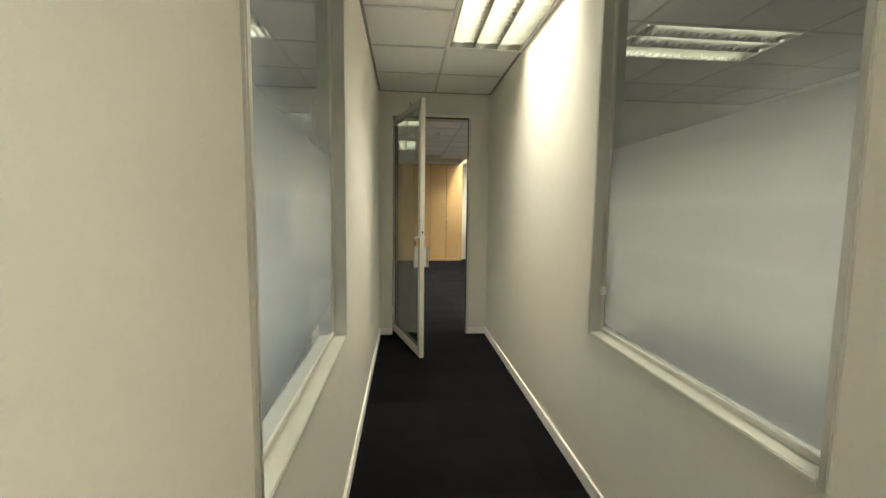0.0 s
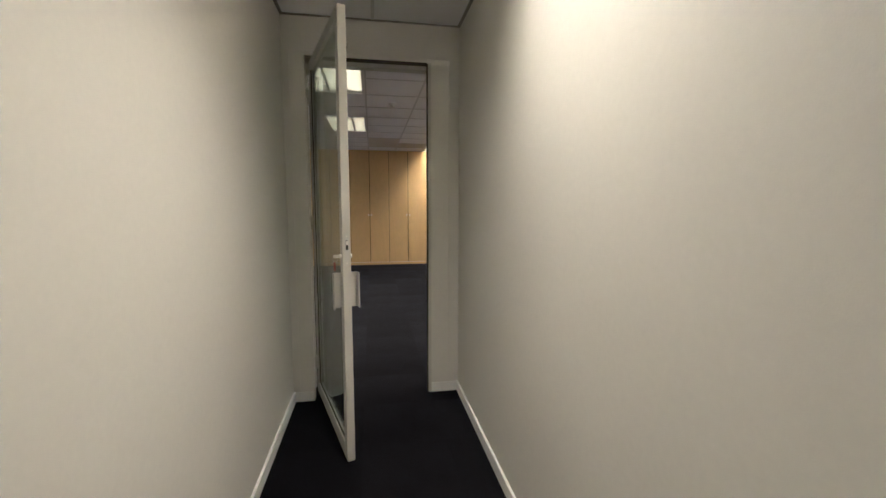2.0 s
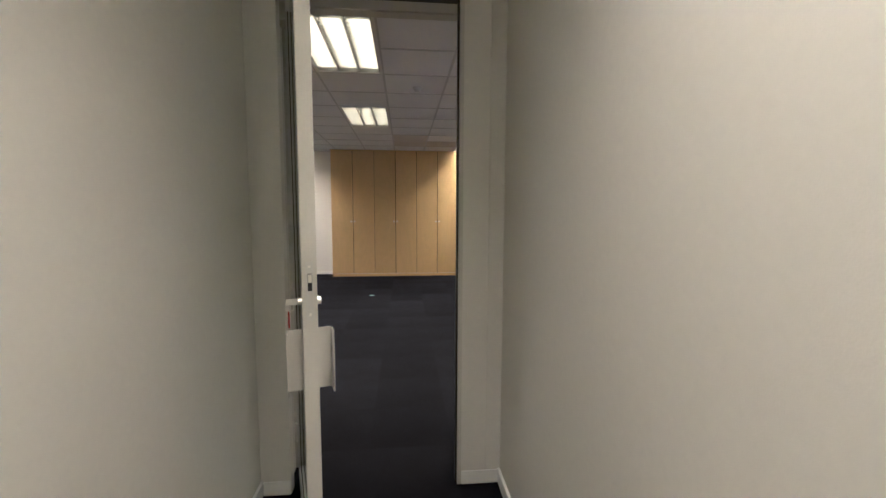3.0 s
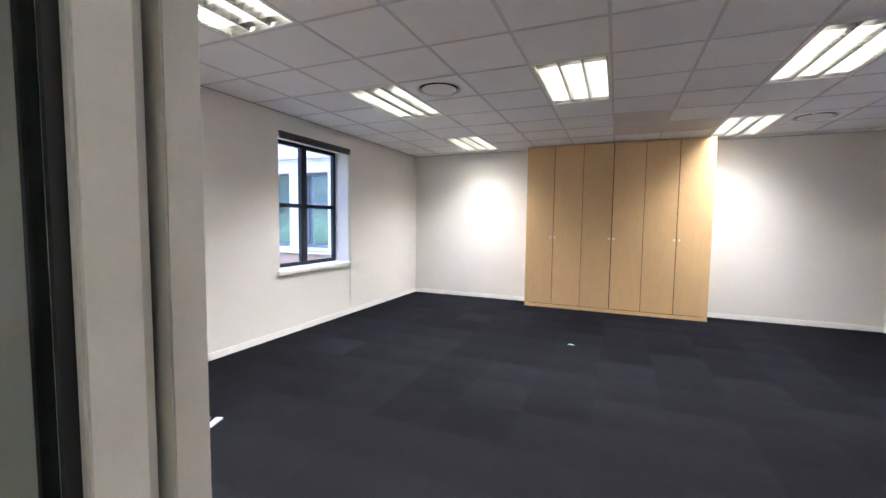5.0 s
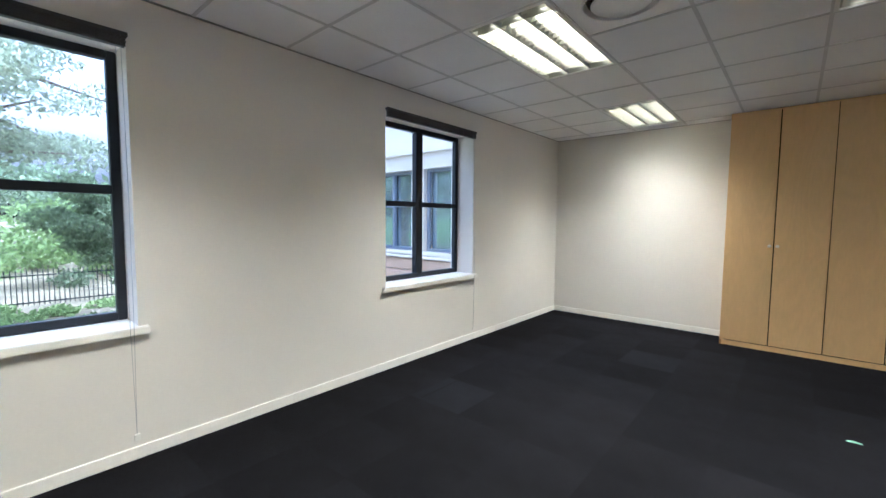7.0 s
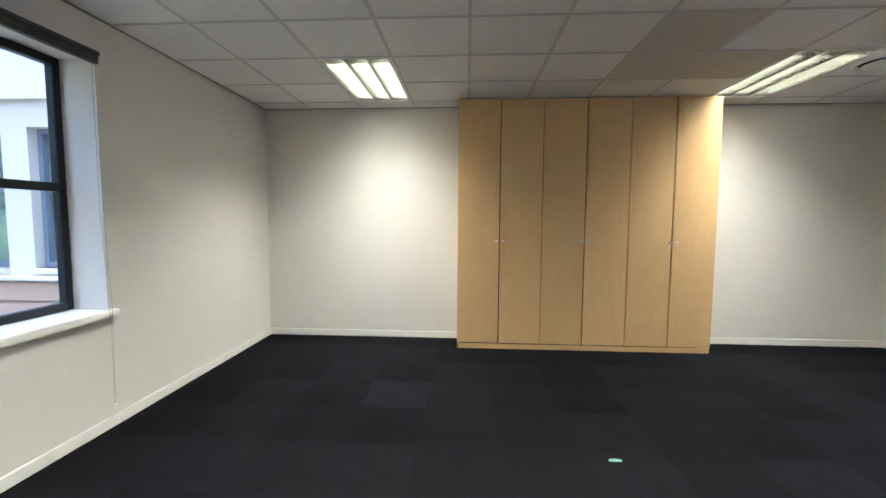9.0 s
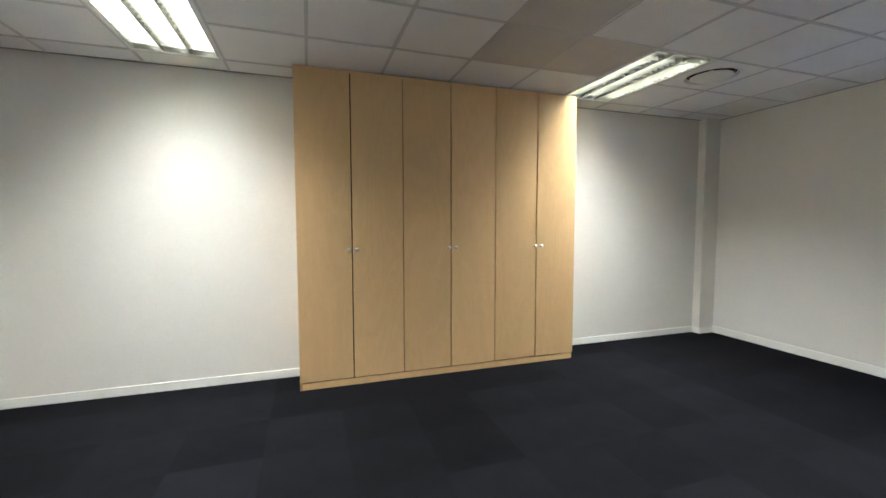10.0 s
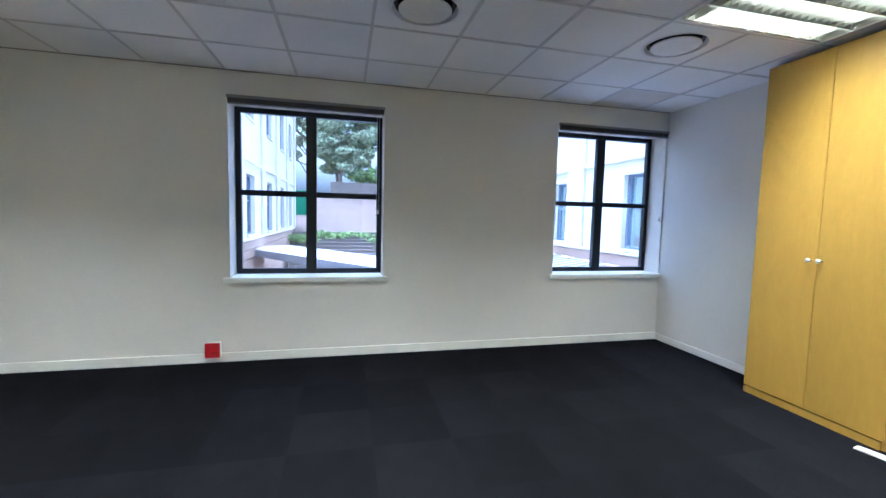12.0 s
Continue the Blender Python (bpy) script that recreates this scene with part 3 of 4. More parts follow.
def cupboard(name, m, doors, width, depth, label, seams, cross_sides=False, knob_z=1.178, veneer=None, top=2.655, gap=0.0011):
    """Full-height birch cupboard, origin at the floor at its front left corner, front facing -y."""
    c = base(name, m, label, "wardrobe")
    H, E, w = top, 0.02, width / doors
    veneer = veneer or BIRCH
    side = BIRCH_H if cross_sides else veneer
    boxes("side_panel", [((0, 0.021, 0), (E, depth, H))], [side], c, bevel=0.0015)
    boxes("side_panel", [((width - E, 0.021, 0), (width, depth, H))], [side], c, bevel=0.0015)
    boxes("top_panel", [((E, 0.022, H - E), (width - E, depth, H))], BIRCH, c)
    boxes("back_panel", [((E, depth - 0.01, 0.07), (width - E, depth - 0.001, H - E))], BIRCH, c)
    boxes("plinth", [((E, 0.003, 0.0), (width - E, 0.02, 0.054))], veneer, c, bevel=0.001)
    boxes("plinth_foot", [((0.0, 0.004, 0.0), (E, 0.0205, 0.05))], BIRCH_EDGE, c)
    # partitions coloured black, to paint in the shade of the door gaps
    for i in range(1, doors):
        boxes("divider", [((i * w - 0.01, 0.0215, 0.067), (i * w + 0.01, depth - 0.011, H - E))], DARK, c)
    for i in range(doors):
        g0, g1 = (gap * 1.45 if k in seams else gap for k in (i, i + 1))
        d = boxes("door", [((i * w + g0, 0.0, 0.064), ((i + 1) * w - g1, 0.0195, H - 0.004))], veneer, c, bevel=0.0015)
        for s in seams:
            if i + 1 == s:
                knob(d, (i + 1) * w - 0.034, 0.0, knob_z)
            if i == s:
                knob(d, i * w + 0.034, 0.0, knob_z)
    return c


cupboard("wardrobe", pose(-0.953, 11.183, 0), 6, 2.683, YF - T - 11.183 - 0.002, "full-height six-door birch veneer wardrobe against the end wall", (1, 3, 5), top=2.671, gap=0.0036)
cupboard("wardrobe", pose(2.61, 5.11, 0, 0, 0, 180), 2, 0.93, 0.365, "full-height two-door birch cupboard in warm lamp light", (1,), knob_z=1.16, veneer=BIRCH_Y)
cupboard("wardrobe", pose(-0.63, 5.04, 0, 0, 0, 180), 2, 0.93, 0.405, "full-height birch cupboard with a broad grained side panel", (1,), True, knob_z=1.16, veneer=BIRCH_Y)

# ---- glass door ----
frame_ob = base("door_frame", pose(0, 0, 0), "painted aluminium door frame with black seals", "door frame", kind="structure")
for nm, lo, hi in (("jamb", (-0.098, 4.372, 0), (0.0, 4.428, 2.42)), ("jamb", (0.8495, 4.372, 0), (0.978, 4.428, 2.42)), ("head", (0.0, 4.372, 2.394), (0.849, 4.428, 2.42)),
                   ("rebate", (-0.095, 4.43, 0), (-0.045, 4.526, 2.393)), ("edge_strip", (0.83, 4.369, 0), (0.849, 4.43, 2.393)),
                   ("liner", (-0.098, 4.527, 0), (-0.03, 4.572, 2.42)), ("liner", (0.895, 4.45, 0), (0.978, 4.556, 2.42)), ("liner_head", (-0.03, 4.43, 2.40), (0.895, 4.556, 2.42)),
                   ("reveal", (-0.098, 4.584, 0), (-0.018, 4.632, 2.42)), ("reveal", (0.886, 4.564, 0), (0.978, 4.632, 2.42)), ("reveal_head", (-0.018, 4.564, 2.398), (0.886, 4.632, 2.42))):
    boxes(nm, [(lo, hi)], CORRIDOR if nm in ("jamb", "head") else ALU_PAINT, frame_ob, bevel=0.002)
for lo, hi in (((-0.095, 4.5725, 0), (-0.055, 4.5835, 2.40)), ((0.872, 4.4305, 0), (0.975, 4.4495, 2.393)), ((0.905, 4.5565, 0), (0.975, 4.5635, 2.393)), ((0.8225, 4.39, 0), (0.8295, 4.428, 2.393)), ((0.09, 4.374, 2.386), (0.822, 4.427, 2.3935))):
    boxes("seal", [(lo, hi)], RUBBER, frame_ob)

ang = math.degrees(math.atan2(-0.935, 0.273))
door = base("door_1", pose(0.023, 4.515, 0.012, 0, 0, ang), "open glass door in a slim cream aluminium frame", "door", kind="structure")
W, DH, TH, ST = 0.965, 2.37, 0.042, 0.062
h = TH / 2
for nm, lo, hi in (("stile", (0, -h, 0), (ST, h, DH)), ("stile", (W - ST, -h, 0), (W, h, DH)), ("bottom_rail", (ST, -h, 0), (W - ST, h, 0.085)), ("top_rail", (ST, -h, DH - 0.06), (W - ST, h, DH))):
    boxes(nm, [(lo, hi)], ALU_PAINT, door, bevel=0.003)
boxes("glass", [((ST, -0.004, 0.085), (W - ST, 0.004, DH - 0.06))], DOOR_GLASS, door, "slightly green clear glass")
for s in (-1, 1):
    a, b = sorted((s * h, s * (h + 0.004)))
    boxes("glazing_bead", [((ST, a - s * 0.012, 0.085), (ST + 0.014, b - s * 0.012, DH - 0.06)), ((ST + 0.014, a - s * 0.012, 0.085), (W - ST - 0.014, b - s * 0.012, 0.10))], RUBBER, door)
    o0, o1 = sorted((s * (h + 0.042), s * (h + 0.046)))
    q0, q1 = sorted((s * h, s * (h + 0.042)))
    boxes("pull_handle", [((W - 0.055, o0, 0.85), (W - 0.008, o1, 1.04)), ((W - 0.059, q0, 0.85), (W - 0.055, q1, 1.04))], ALU_PAINT, door, "flat bent metal pull plate", bevel=0.0015)
    bm = bmesh.new(); add_cyl(bm, (W - 0.03, s * h, 1.13), (W - 0.03, s * (h + 0.012), 1.13), 0.011, seg=16)
    part("lock_cylinder", bm, CHROME, door)
boxes("lock_plate", [((W, -0.011, 1.08), (W + 0.002, 0.011, 1.25))], ALU, door, bevel=0.0008)
boxes("latch", [((W + 0.002, -0.005, 1.165), (W + 0.004, 0.007, 1.215))], RUBBER, door)
boxes("latch_tongue", [((W + 0.004, -0.004, 1.19), (W + 0.009, 0.006, 1.213))], CHROME, door)
for z in (1.095, 1.235):
    bm = bmesh.new(); add_cyl(bm, (W + 0.002, 0, z), (W + 0.0035, 0, z), 0.004, seg=10)
    part("screw", bm, CHROME, door)
for z in (0.18, 1.22, 2.1):
    bm = bmesh.new(); add_cyl(bm, (-0.008, -h - 0.004, z), (-0.008, -h - 0.004, z + 0.1), 0.009, seg=12)
    part("hinge", bm, ALU_PAINT, door, smooth=True)
boxes("pivot_block", [((-0.045, -h - 0.035, DH - 0.09), (0.05, -h, DH - 0.01))], ALU_PAINT, door, bevel=0.004)
key = base("key_tag", door.matrix_world @ pose(W - 0.03, -h - 0.013, 1.13), "key with a red plastic tag hanging from the door lock", "key")
boxes("key_blade", [((-0.001, -0.03, -0.009), (0.001, 0.0, 0.009))], CHROME, key)
bm = bmesh.new()
for i in range(16):
    a, b = (2 * math.pi * k / 16 for k in (i, i + 1))
    add_cyl(bm, (0.0, -0.022 + 0.013 * math.cos(a), -0.016 + 0.013 * math.sin(a)), (0.0, -0.022 + 0.013 * math.cos(b), -0.016 + 0.013 * math.sin(b)), 0.0011, seg=6)
part("ring", bm, CHROME, key)
boxes("tag", [((-0.012, -0.026, -0.075), (0.012, -0.022, -0.028))], RED, key, "red plastic tag", bevel=0.0015)
arm = base("door_closer", pose(0.24, COR_Y, 2.47), "small dark overhead stay arm above the door", "door stay")
boxes("bracket", [((-0.02, -0.03, -0.012), (0.05, -0.001, 0.012))], ALU_PAINT, arm, bevel=0.003)
bm = bmesh.new(); add_cyl(bm, (0.0, -0.022, 0.0), (-0.06, -0.2, 0.014), 0.005, seg=8); part("stay_rod", bm, BLIND, arm)

# ---- small things ----
fb = base("floor_box", pose(-2.455, 5.985, 0), "grey floor socket box frame with a carpeted lid", "floor box")
L, D = 0.31, 0.235
boxes("rim", [((0, 0, 0), (0.014, D, 0.005)), ((L - 0.014, 0, 0), (L, D, 0.005)), ((0.014, 0, 0), (L - 0.014, 0.014, 0.005)), ((0.014, D - 0.014, 0), (L - 0.014, D, 0.005))], GREY_P, fb)
boxes("outlet_strip", [((0.014, 0.014, 0.0), (L - 0.014, 0.066, 0.0045))], GREY_P, fb)
for x0 in (0.06, 0.18):
    boxes("cable_flap", [((x0, 0.026, 0.0045), (x0 + 0.07, 0.056, 0.0065))], RUBBER, fb)
boxes("lid", [((0.014, 0.0665, 0.0), (L - 0.014, D - 0.014, 0.0035))], CARPET, fb)
ad = base("adaptor_plate", pose(-2.06, 6.08, 0, 0, 0, 18), "loose grey socket blank plate lying on the carpet", "plate")
boxes("body", [((0, 0, 0.0), (0.055, 0.16, 0.012))], GREY_P, ad, bevel=0.003)
for k in range(3):
    boxes("slot", [((0.018, 0.05 + k * 0.025, 0.012), (0.034, 0.06 + k * 0.025, 0.0135))], WHITE_P, ad)
pl = base("loose_plate", pose(1.60, 5.14, 0, 0, 0, 12), "white blank plate lying on the carpet by the cupboard", "plate")
boxes("body", [((0, 0, 0.0), (0.17, 0.07, 0.008))], WHITE_P, pl, bevel=0.003)
bm = bmesh.new()
vs = [bm.verts.new(c) for c in ((0, 0, 0.001), (0.05, -0.008, 0.006), (0.11, 0.004, 0.002), (0.105, 0.03, 0.004), (0.045, 0.026, 0.012), (0.006, 0.028, 0.002))]
bm.faces.new((vs[0], vs[1], vs[4], vs[5])); bm.faces.new((vs[1], vs[2], vs[3], vs[4]))
bmesh.ops.solidify(bm, geom=bm.faces[:], thickness=0.0008)
scrap = tagged(finish("paper_scrap", bm, GREEN_P), "crumpled pale green paper scrap on the carpet", "paper")
scrap.matrix_world = pose(-0.01, 9.14, 0.001) @ Matrix.Scale(0.72, 4)
rs = base("power_socket", pose(XR - 0.022, 9.525, 0.055), "red plastic power socket on the skirting trunking", "socket")
boxes("back_box", [((-0.035, 0, 0), (0.0, 0.135, 0.145))], WHITE_P, rs, bevel=0.004)
boxes("face_plate", [((-0.045, 0.004, 0.004), (-0.035, 0.131, 0.141))], RED, rs, "bright red face plate", bevel=0.003)
boxes("switch", [((-0.049, 0.085, 0.095), (-0.045, 0.105, 0.125))], RED, rs, bevel=0.001)
for y in (0.035, 0.06):
    bm = bmesh.new(); add_cyl(bm, (-0.0455, y, 0.05), (-0.0462, y, 0.05), 0.006, seg=10); part("pin_hole", bm, RUBBER, rs)

# ---- outside ----
bm = bmesh.new()
n = 60
grid = {}
for i in range(n + 1):
    for j in range(n + 1):
        x, y = ((i / n * 2 - 1) ** 3) * 400, ((j / n * 2 - 1) ** 3) * 400 + 7
        z = -1.35 + 0.12 * noise.noise((x * 0.25, y * 0.25, 0))
        if x < -20: z += min(1.2, (-20 - x) * 0.08)
        if x > 25: z += min(4.0, (x - 25) * 0.18)
        grid[i, j] = bm.verts.new((x, y, z))
for i in range(n):
    for j in range(n):
        bm.faces.new((grid[i, j], grid[i + 1, j], grid[i + 1, j + 1], grid[i, j + 1]))
tagged(finish("ground", bm, SOIL, smooth=True), "grassy planted ground around the offices", "ground", kind="structure")
boxes("foundation", [((XL - WT + 0.01, -1.59, -1.7), (XR + WT - 0.01, YF + 0.19, -0.301))], RENDER)
tagged(bpy.data.objects["foundation"], "plain rendered base of the office building", "wall", kind="structure")


def wing(x0, x1, y, face, wins, label, top=7.5, pilasters=()):
    """White rendered wing with its facade on plane y, looking along face (+1 or -1)."""
    b = base("office_wing", pose(0, 0, 0), label, "building")
    f0, f1 = sorted((y, y - face * 0.25))
    al = sorted({x0, x1, *[w[0] for w in wins], *[w[1] for w in wins]})
    items = []
    for a0, a1 in zip(al, al[1:]):
        cuts = sorted((w[2], w[3]) for w in wins if w[0] < (a0 + a1) / 2 < w[1])
        z = -1.7
        for c0, c1 in cuts:
            items.append(((a0, f0, z), (a1, f1, c0)))
            z = c1
        items.append(((a0, f0, z), (a1, f1, top)))
    boxes("facade", items, RENDER, b)
    g0, g1 = sorted((y - face * 0.251, y - face * 6))
    boxes("body", [((x0, g0, -1.7), (x1, g1, top))], RENDER, b)
    p0, p1 = sorted((y - face * 0.02, y + face * 0.35))
    boxes("eaves", [((x0 - 0.2, min(p0, g0), top), (x1 + 0.2, max(p1, g1), top + 0.2))], ROOF, b)
    for z0, z1, d in ((-1.7, 0.18, 0.03), (0.20, 0.42, 0.05), (0.44, 0.66, 0.05), (0.68, 0.73, 0.1)):
        q0, q1 = sorted((y, y + face * d))
        boxes("plinth_band", [((x0, q0, z0), (x1, q1, z1))], SALMON if z1 < 0.7 else RENDER, b, bevel=0.01)
    q0, q1 = sorted((y, y + face * 0.05))
    for z in (2.72, 5.9):
        boxes("string_course", [((x0, q0, z), (x1, q1, z + 0.09))], RENDER, b)
    q0, q1 = sorted((y + face * 0.001, y + face * 0.07))
    for a, c in pilasters:
        boxes("pilaster", [((a, q0, 0.735), (c, q1, top))], RENDER, b, bevel=0.02)
    for w in wins:
        k = base("window", pose(w[0], y, w[2]), "", "")
        k.parent = b
        W, H = w[1] - w[0], w[3] - w[2]
        r0, r1 = sorted((-face * 0.18, -face * 0.11))
        F = 0.055
        boxes("frame", [((0, r0, 0), (F, r1, H)), ((W - F, r0, 0), (W, r1, H)), ((F, r0, 0), (W - F, r1, F)), ((F, r0, H - F), (W - F, r1, H)), ((F, r0, H * 0.55), (W - F, r1, H * 0.55 + 0.05))] +
              ([((W / 2 - 0.03, r0 + 0.001, F), (W / 2 + 0.03, r1 - 0.001, H - F))] if W > 1.0 else []), BLUE_FRAME, k)
        m0, m1 = sorted((-face * 0.19, -face * 0.185))
        boxes("pane", [((F, m0 + 0.02, F), (W - F, m1 + 0.02, H - F))], DARK_PANE, k)
        s0, s1 = sorted((-face * 0.1, face * 0.04))
        boxes("sill", [((0.001, s0, -0.06), (W - 0.001, s1, 0.0))], RENDER, k)
    return b


def rows(xs, w):
    return [(x, x + w, z0, z1) for x in xs for z0, z1 in ((0.82, 2.42), (3.9, 5.4))]


wing(-16, -3.6, 11.2, -1, rows((-5.83, -9.6, -11.3), 0.72) + rows((-7.45,), 1.3), "white rendered office wing with blue-grey windows and salmon plinth", pilasters=((-8.75, -8.2), (-4.9, -4.5)))
wing(4.6, 21.5, 10.9, -1, rows((6.0, 8.6, 11.4, 14.2, 17.0, 19.4), 1.0), "long white rendered wing across the courtyard", pilasters=((7.5, 8.0), (10.4, 10.9), (13.2, 13.7), (15.9, 16.4), (18.5, 18.9), (21.0, 21.4)))
wing(4.6, 15.0, 2.5, 1, rows((5.2, 7.15, 10.15, 12.2), 0.62), "white rendered wing with a salmon base beside the courtyard", pilasters=((9.25, 10.0), (6.15, 6.6)))

rf = base("lean_to_roof", pose(4.75, 2.65, 0.44), "grey ribbed sheet roof sloping from the wing", "roof")
tilt = pose(0, 0, 0, -8, 0, 0)
boxes("sheet", [((0, 0, -0.05), (9, 3.4, 0))], ROOF, rf, m=tilt)
for k in range(30):
    boxes("rib", [((k * 0.3 + 0.1, 0.0, 0.0), (k * 0.3 + 0.14, 3.4, 0.03))], ROOF, rf, m=tilt)
boxes("support_wall", [((0, 3.05, -2.0), (9, 3.2, -0.5))], RENDER, rf)
boxes("ridge_flashing", [((k * 0.9, 0.08, -0.02), (k * 0.9 + 0.5, 0.2, 0.035)) for k in range(10)], SALMON, rf, m=tilt)
cn = base("courtyard_canopy", pose(11.0, 9.1, 0.30, 0, 0, 36), "pale flat canopy roof with a dark edge over the courtyard", "canopy")
boxes("deck", [((-3.6, -0.7, 0.0), (3.0, 0.7, 0.08))], CANOPY, cn)
boxes("edge_beam", [((-3.6, 0.701, -0.1), (3.0, 0.78, 0.09)), ((-3.6, -0.78, -0.1), (3.0, -0.701, 0.09)), ((-3.7, -0.78, -0.1), (-3.601, 0.78, 0.09))], ROOF, cn)
for x, y in ((-3.3, -0.6), (2.7, -0.6), (-3.3, 0.6), (2.7, 0.6)):
    bm = bmesh.new(); add_cyl(bm, (x, y, -1.9), (x, y, -0.001), 0.05, seg=12); part("post", bm, ROOF, cn)
boxes("pavement", [((4.35, 5.9, -1.4), (16.5, 10.85, -1.15))], BRICK)
tagged(bpy.data.objects["pavement"], "reddish paved courtyard", "pavement", kind="structure")
bm = bmesh.new()
pts = [(20.2, -1.6), (20.2, 0.55), (30.0, 2.6), (30.0, -1.6)]
va = [bm.verts.new((x, -6, z)) for x, z in pts]; vb = [bm.verts.new((x, 14, z)) for x, z in pts]
bm.faces.new(va[::-1]); bm.faces.new(vb)
for i in range(4):
    bm.faces.new((va[i], va[(i + 1) % 4], vb[(i + 1) % 4], vb[i]))
tagged(finish("embankment", bm, BRICK), "reddish paved bank rising behind the courtyard", "bank", kind="structure")
rw = base("retaining_wall", pose(16.6, 0, -1.5), "low stepped grey timber and stone retaining wall", "retaining wall")
for k in range(12):
    boxes("course", [((k * 0.28, -4, -0.05), (k * 0.28 + 0.2, 10.8, 0.5 + k * 0.145))], STONE, rw, bevel=0.02)
gw = tagged(boxes("garden_wall", [((30.05, -6, -1.5), (30.4, 9.5, 3.7))], STONE, bevel=0.02), "grey garden wall above the bank", "garden wall")
gs = tagged(boxes("green_screen", [((24.0, 10.2, 1.2), (24.1, 11.6, 2.7))], GREEN_SIGN, bevel=0.02), "green sheet screen beside the white wing", "screen")


def leaves(name, blobs, size, count, material, parent=None, seed=1):
    """Leaf faces scattered through clumps: blobs of (x, y, z, rx, ry, rz)."""
    r = np.random.default_rng(seed)
    vol = np.array([b[3] * b[4] * b[5] for b in blobs]) ** 0.75
    pick = r.choice(len(blobs), count, p=vol / vol.sum())
    b = np.array(blobs)[pick]
    d = r.normal(size=(count, 3))
    d /= np.linalg.norm(d, axis=1)[:, None]
    c = b[:, :3] + d * b[:, 3:] * (r.uniform(0.25, 1.05, (count, 1)) ** 0.6)
    u = r.normal(size=(count, 3)); u /= np.linalg.norm(u, axis=1)[:, None]
    w = np.cross(u, r.normal(size=(count, 3))); w /= np.linalg.norm(w, axis=1)[:, None]
    s = size * r.uniform(0.5, 1.3, (count, 1))
    v = np.stack([c - u * s, c + w * s * 0.45, c + u * s, c - w * s * 0.45], 1).reshape(-1, 3)
    me = bpy.data.meshes.new(name)
    me.from_pydata(v.tolist(), [], np.arange(count * 4).reshape(-1, 4).tolist())
    me.materials.append(material)
    ob = new(name, me)
    ob.parent = parent
    return ob


def tree(x, y, z, height, r0, spread, crown_z, material, label, count=5000, leaf=0.16, lean=(0, 0), clumps=26, seed=3, flat=0.45):
    t = base("tree", pose(x, y, z), label, "tree")
    rnd = random.Random(seed)
    bm = bmesh.new()
    tips, top = [], Vector((lean[0], lean[1], height * 0.86))
    stem = [Vector((lean[0] * k ** 1.5 + rnd.uniform(-.06, .06) * height * 0.2, lean[1] * k ** 1.5 + rnd.uniform(-.06, .06) * height * 0.2, height * 0.86 * k)) for k in (0, .2, .4, .6, .8, 1)]
    stem[0] = Vector((0, 0, -0.3))
    for i in range(5):
        add_cyl(bm, stem[i], stem[i + 1], r0 * (1 - i * 0.18), r0 * (1 - (i + 1) * 0.18) + 0.01, seg=10)
    blobs = []
    for k in range(clumps):
        q = rnd.uniform(crown_z, 1.0)
        i = min(4, int(q * 5 * 0.98))
        a = stem[i].lerp(stem[i + 1], rnd.random())
        g, reach = rnd.uniform(0, 2 * math.pi), spread * rnd.uniform(0.25, 1.0) * (1.15 - 0.5 * q)
        e = Vector((a.x + reach * math.cos(g), a.y + reach * math.sin(g), height * q + rnd.uniform(-0.04, 0.08) * height))
        mid = a.lerp(e, 0.5) + Vector((0, 0, 0.06 * height * rnd.random()))
        add_cyl(bm, a, mid, r0 * 0.28, r0 * 0.17, seg=7)
        add_cyl(bm, mid, e, r0 * 0.17, r0 * 0.05, seg=6)
        s = spread * rnd.uniform(0.16, 0.34)
        blobs.append((e.x, e.y, e.z, s, s, s * flat))
    part("trunk", bm, BARK, t)
    leaves("crown", blobs, leaf, count, material, t, seed)
    return t


tree(-14.5, 4.1, -1.35, 10.5, 0.30, 4.4, 0.34, LEAF_A, "tall pale-barked pine with layered grey-green foliage", 70000, 0.058, (0.8, 1.2), 90, 5, 0.34)
tree(-15.0, 3.2, -1.35, 8.5, 0.22, 3.6, 0.45, LEAF_A, "leaning pale-barked pine with open foliage", 36000, 0.058, (-1.6, -2.0), 50, 9, 0.34)
tree(-13.8, 8.0, -1.35, 3.5, 0.085, 1.9, 0.36, LEAF_C, "small dark broad-crowned tree beside the fence", 16000, 0.06, (0.1, 0.1), 40, 12, 0.5)
tree(-9.6, 3.7, -1.35, 3.3, 0.07, 1.7, 0.15, LEAF_B, "bright green feathery shrub near the window", 16000, 0.06, (0.1, 0.1), 36, 15, 0.45)
tree(-19.5, 11.8, -1.35, 6.0, 0.16, 2.6, 0.2, LEAF_C, "dense dark green tree behind the fence", 7000, 0.14, (0, 0), 26, 17, 0.6)
for i, (x, y, hgt, sp) in enumerate(((33, 11.0, 9, 4), (34, 6.5, 11, 4.5), (32.5, 3.0, 9, 4), (37, 9, 12, 5), (31.6, 8.7, 6.5, 2.6))):
    tree(x, y, 0.1, hgt + 1.5, 0.22, sp, 0.56, LEAF_C if i % 2 else LEAF_A, "leafy tree above the garden bank", 12000, 0.15, (0.4, 0.3), 26, 30 + i, 0.55)
r = random.Random(4)
far = [(-21.5 - r.uniform(0, 6), y + r.uniform(-1, 1), -0.3 + r.uniform(-0.5, 1.3), r.uniform(1.1, 2.0), r.uniform(1.1, 2.0), r.uniform(0.9, 1.7)) for y in np.arange(-14, 34, 0.6)]
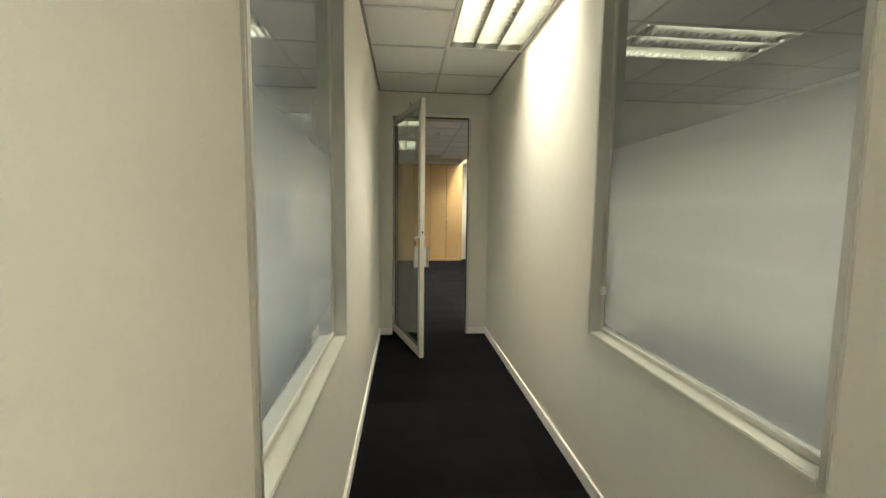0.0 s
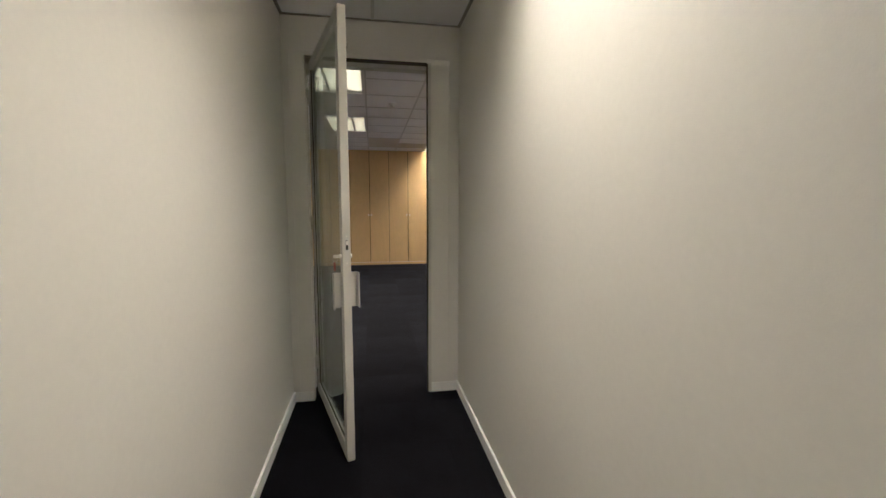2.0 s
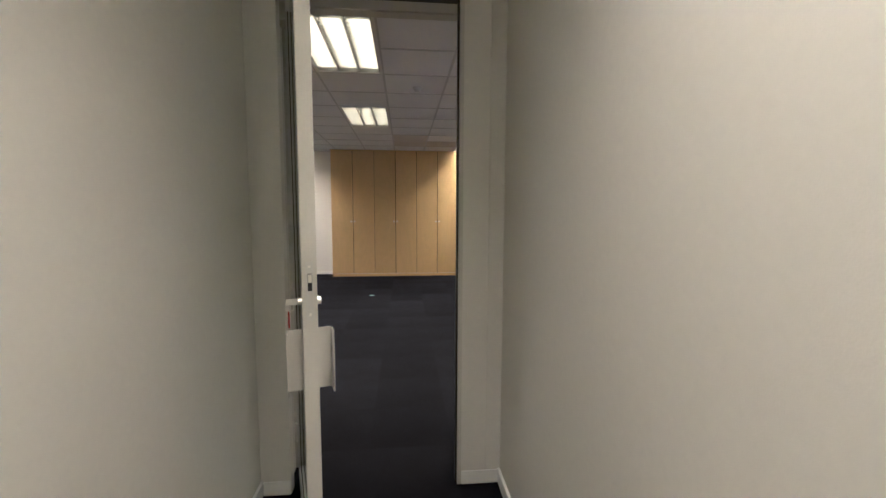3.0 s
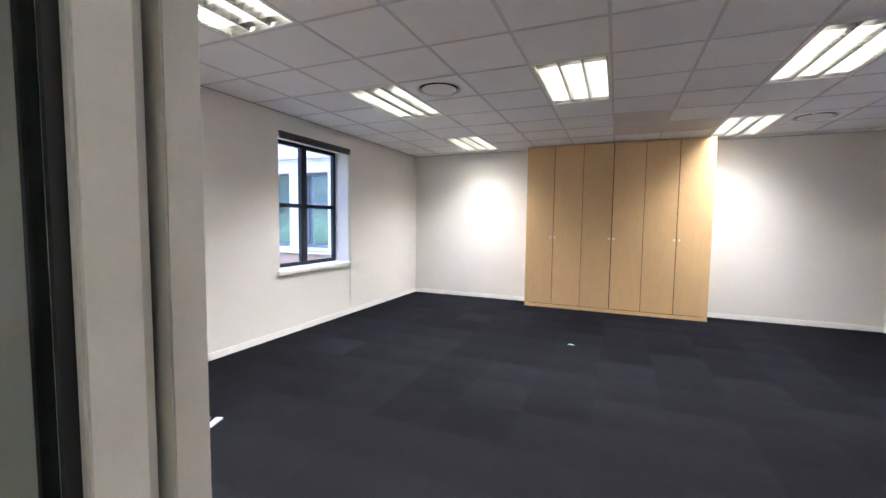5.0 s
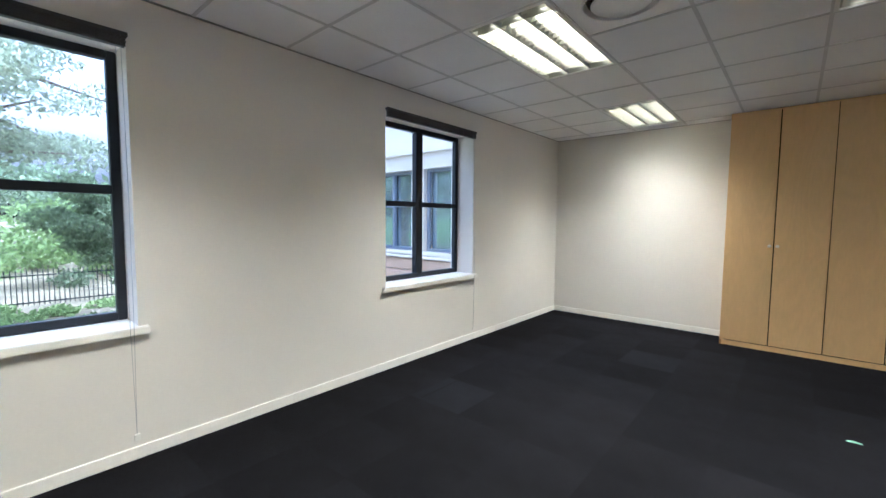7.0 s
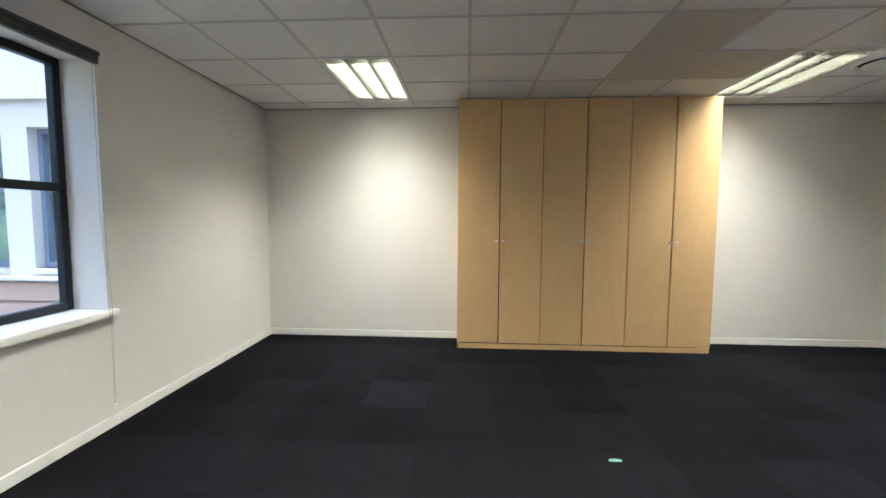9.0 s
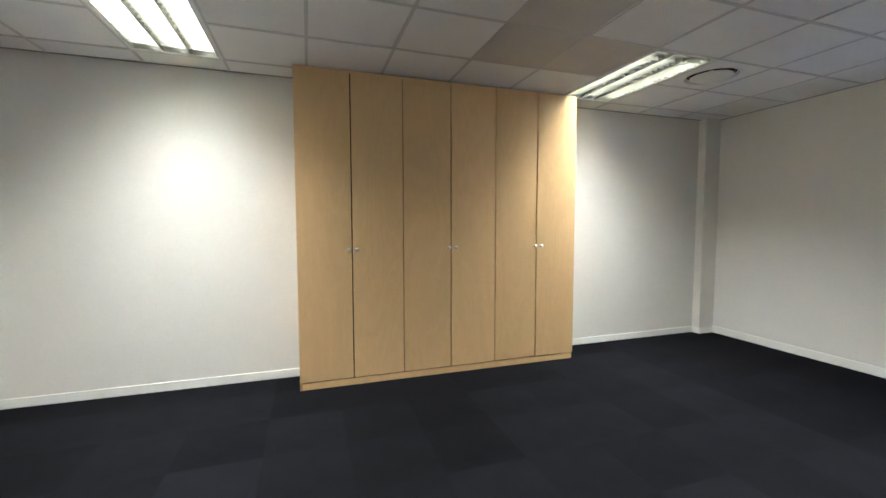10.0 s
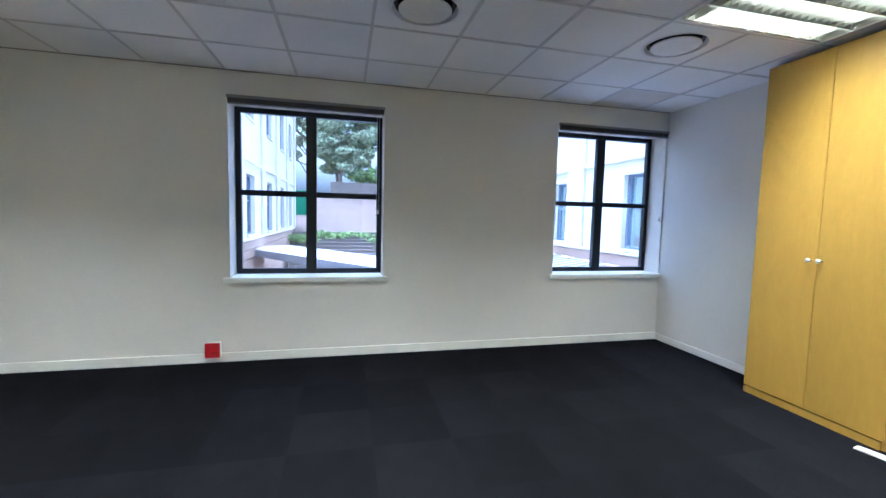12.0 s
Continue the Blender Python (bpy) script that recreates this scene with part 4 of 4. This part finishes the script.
tagged(leaves("hedge_belt", far, 0.14, 50000, LEAF_B, seed=21), "dense mixed green shrubs behind the fence", "shrubs", kind="stuff")
far = [(-32 - r.uniform(0, 6), y + r.uniform(-1, 1), 2.3 + r.uniform(-1.4, 1.0), r.uniform(1.5, 2.6), r.uniform(1.5, 2.6), r.uniform(1.4, 2.2)) for y in np.arange(-22, 44, 1.2)]
tagged(leaves("far_trees", far, 0.26, 34000, LEAF_C, seed=22), "distant dark treetops", "trees", kind="stuff")
far = [(31.0 + r.uniform(0, 2.0), y, 4.0 + r.uniform(-0.3, 0.5), 1.0, 1.0, 0.55) for y in np.arange(-5, 8, 0.7)]
tagged(leaves("bank_shrubs", far, 0.14, 9000, LEAF_B, seed=23), "bright green clipped shrubs above the wall", "shrubs", kind="stuff")
far = [(18.6 + r.uniform(0, 1.2), y, 0.35 + r.uniform(-0.1, 0.15), 0.4, 0.5, 0.16) for y in np.arange(-3, 10.6, 0.5)]
tagged(leaves("ground_cover", far, 0.09, 5000, LEAF_B, seed=24), "low green planting along the bank", "plants", kind="stuff")
far = [(x, y, -1.28, 0.4, 0.4, 0.16) for x, y in ((r.uniform(-17.5, -9), r.uniform(1, 13)) for k in range(120))]
tagged(leaves("bedding_plants", far, 0.09, 15000, LEAF_B, seed=25), "tufted low plants on bare soil", "plants", kind="stuff")

fe = base("fence", pose(-18.2, 0, -1.45), "black steel palisade garden fence", "fence")
bm = bmesh.new(); add_box(bm, (-0.012, -0.012, 0), (0.012, 0.012, 1.25)); fp = part("paling", bm, STEEL, fe)
for k in range(230):
    ob = fp if k == 0 else fp.copy()
    if k:
        scene.collection.objects.link(ob)
        ob.parent = fe
    ob.location = (0, -6 + k * 0.12, 0)
for z in (0.2, 1.05):
    boxes("rail", [((-0.02, -6.2, z), (-0.013, 21.6, z + 0.04))], STEEL, fe)

# ---- carpet tiles ----
bm = bmesh.new()
add_box(bm, (0.0002, 0.0002, -0.006), (0.4998, 0.4998, 0.0))
me = bpy.data.meshes.new("carpet_tile")
bm.to_mesh(me)
bm.free()
me.materials.append(CARPET)
worn = me.copy()
worn.materials[0] = CARPET_B
fl = bpy.data.objects["floor"]
WORN = {(0, 0), (-2, -4)}
FRESH = {(9, -3)}
fresh = me.copy()
fresh.materials[0] = CARPET_D


def lay(x0, x1, y0, y1):
    for i in range(math.floor((x0 + 1.65) / 0.5), math.ceil((x1 + 1.65) / 0.5)):
        for j in range(math.floor((y0 - 9.73) / 0.5), math.ceil((y1 - 9.73) / 0.5)):
            ob = new("carpet_tile", worn if (i, j) in WORN else fresh if (i, j) in FRESH else me)
            ob.parent = fl
            ob.location = (-1.65 + i * 0.5, 9.73 + j * 0.5, random.uniform(-0.0008, 0.0))


lay(XL, XR, COR_Y, YF)
lay(COR_L, COR_R, -1.5, 4.2)

for nm, lo, hi in (("carpet_joint", (-2.5535, 7.75, -0.001), (-2.5475, 8.75, 0.0008)), ("carpet_joint", (-2.553, 5.55, -0.001), (-2.549, 6.0, 0.0008)), ("carpet_scuff", (0.515, 8.02, -0.001), (0.525, 8.13, 0.0008))):
    boxes(nm, [(lo, hi)], DARK, fl)
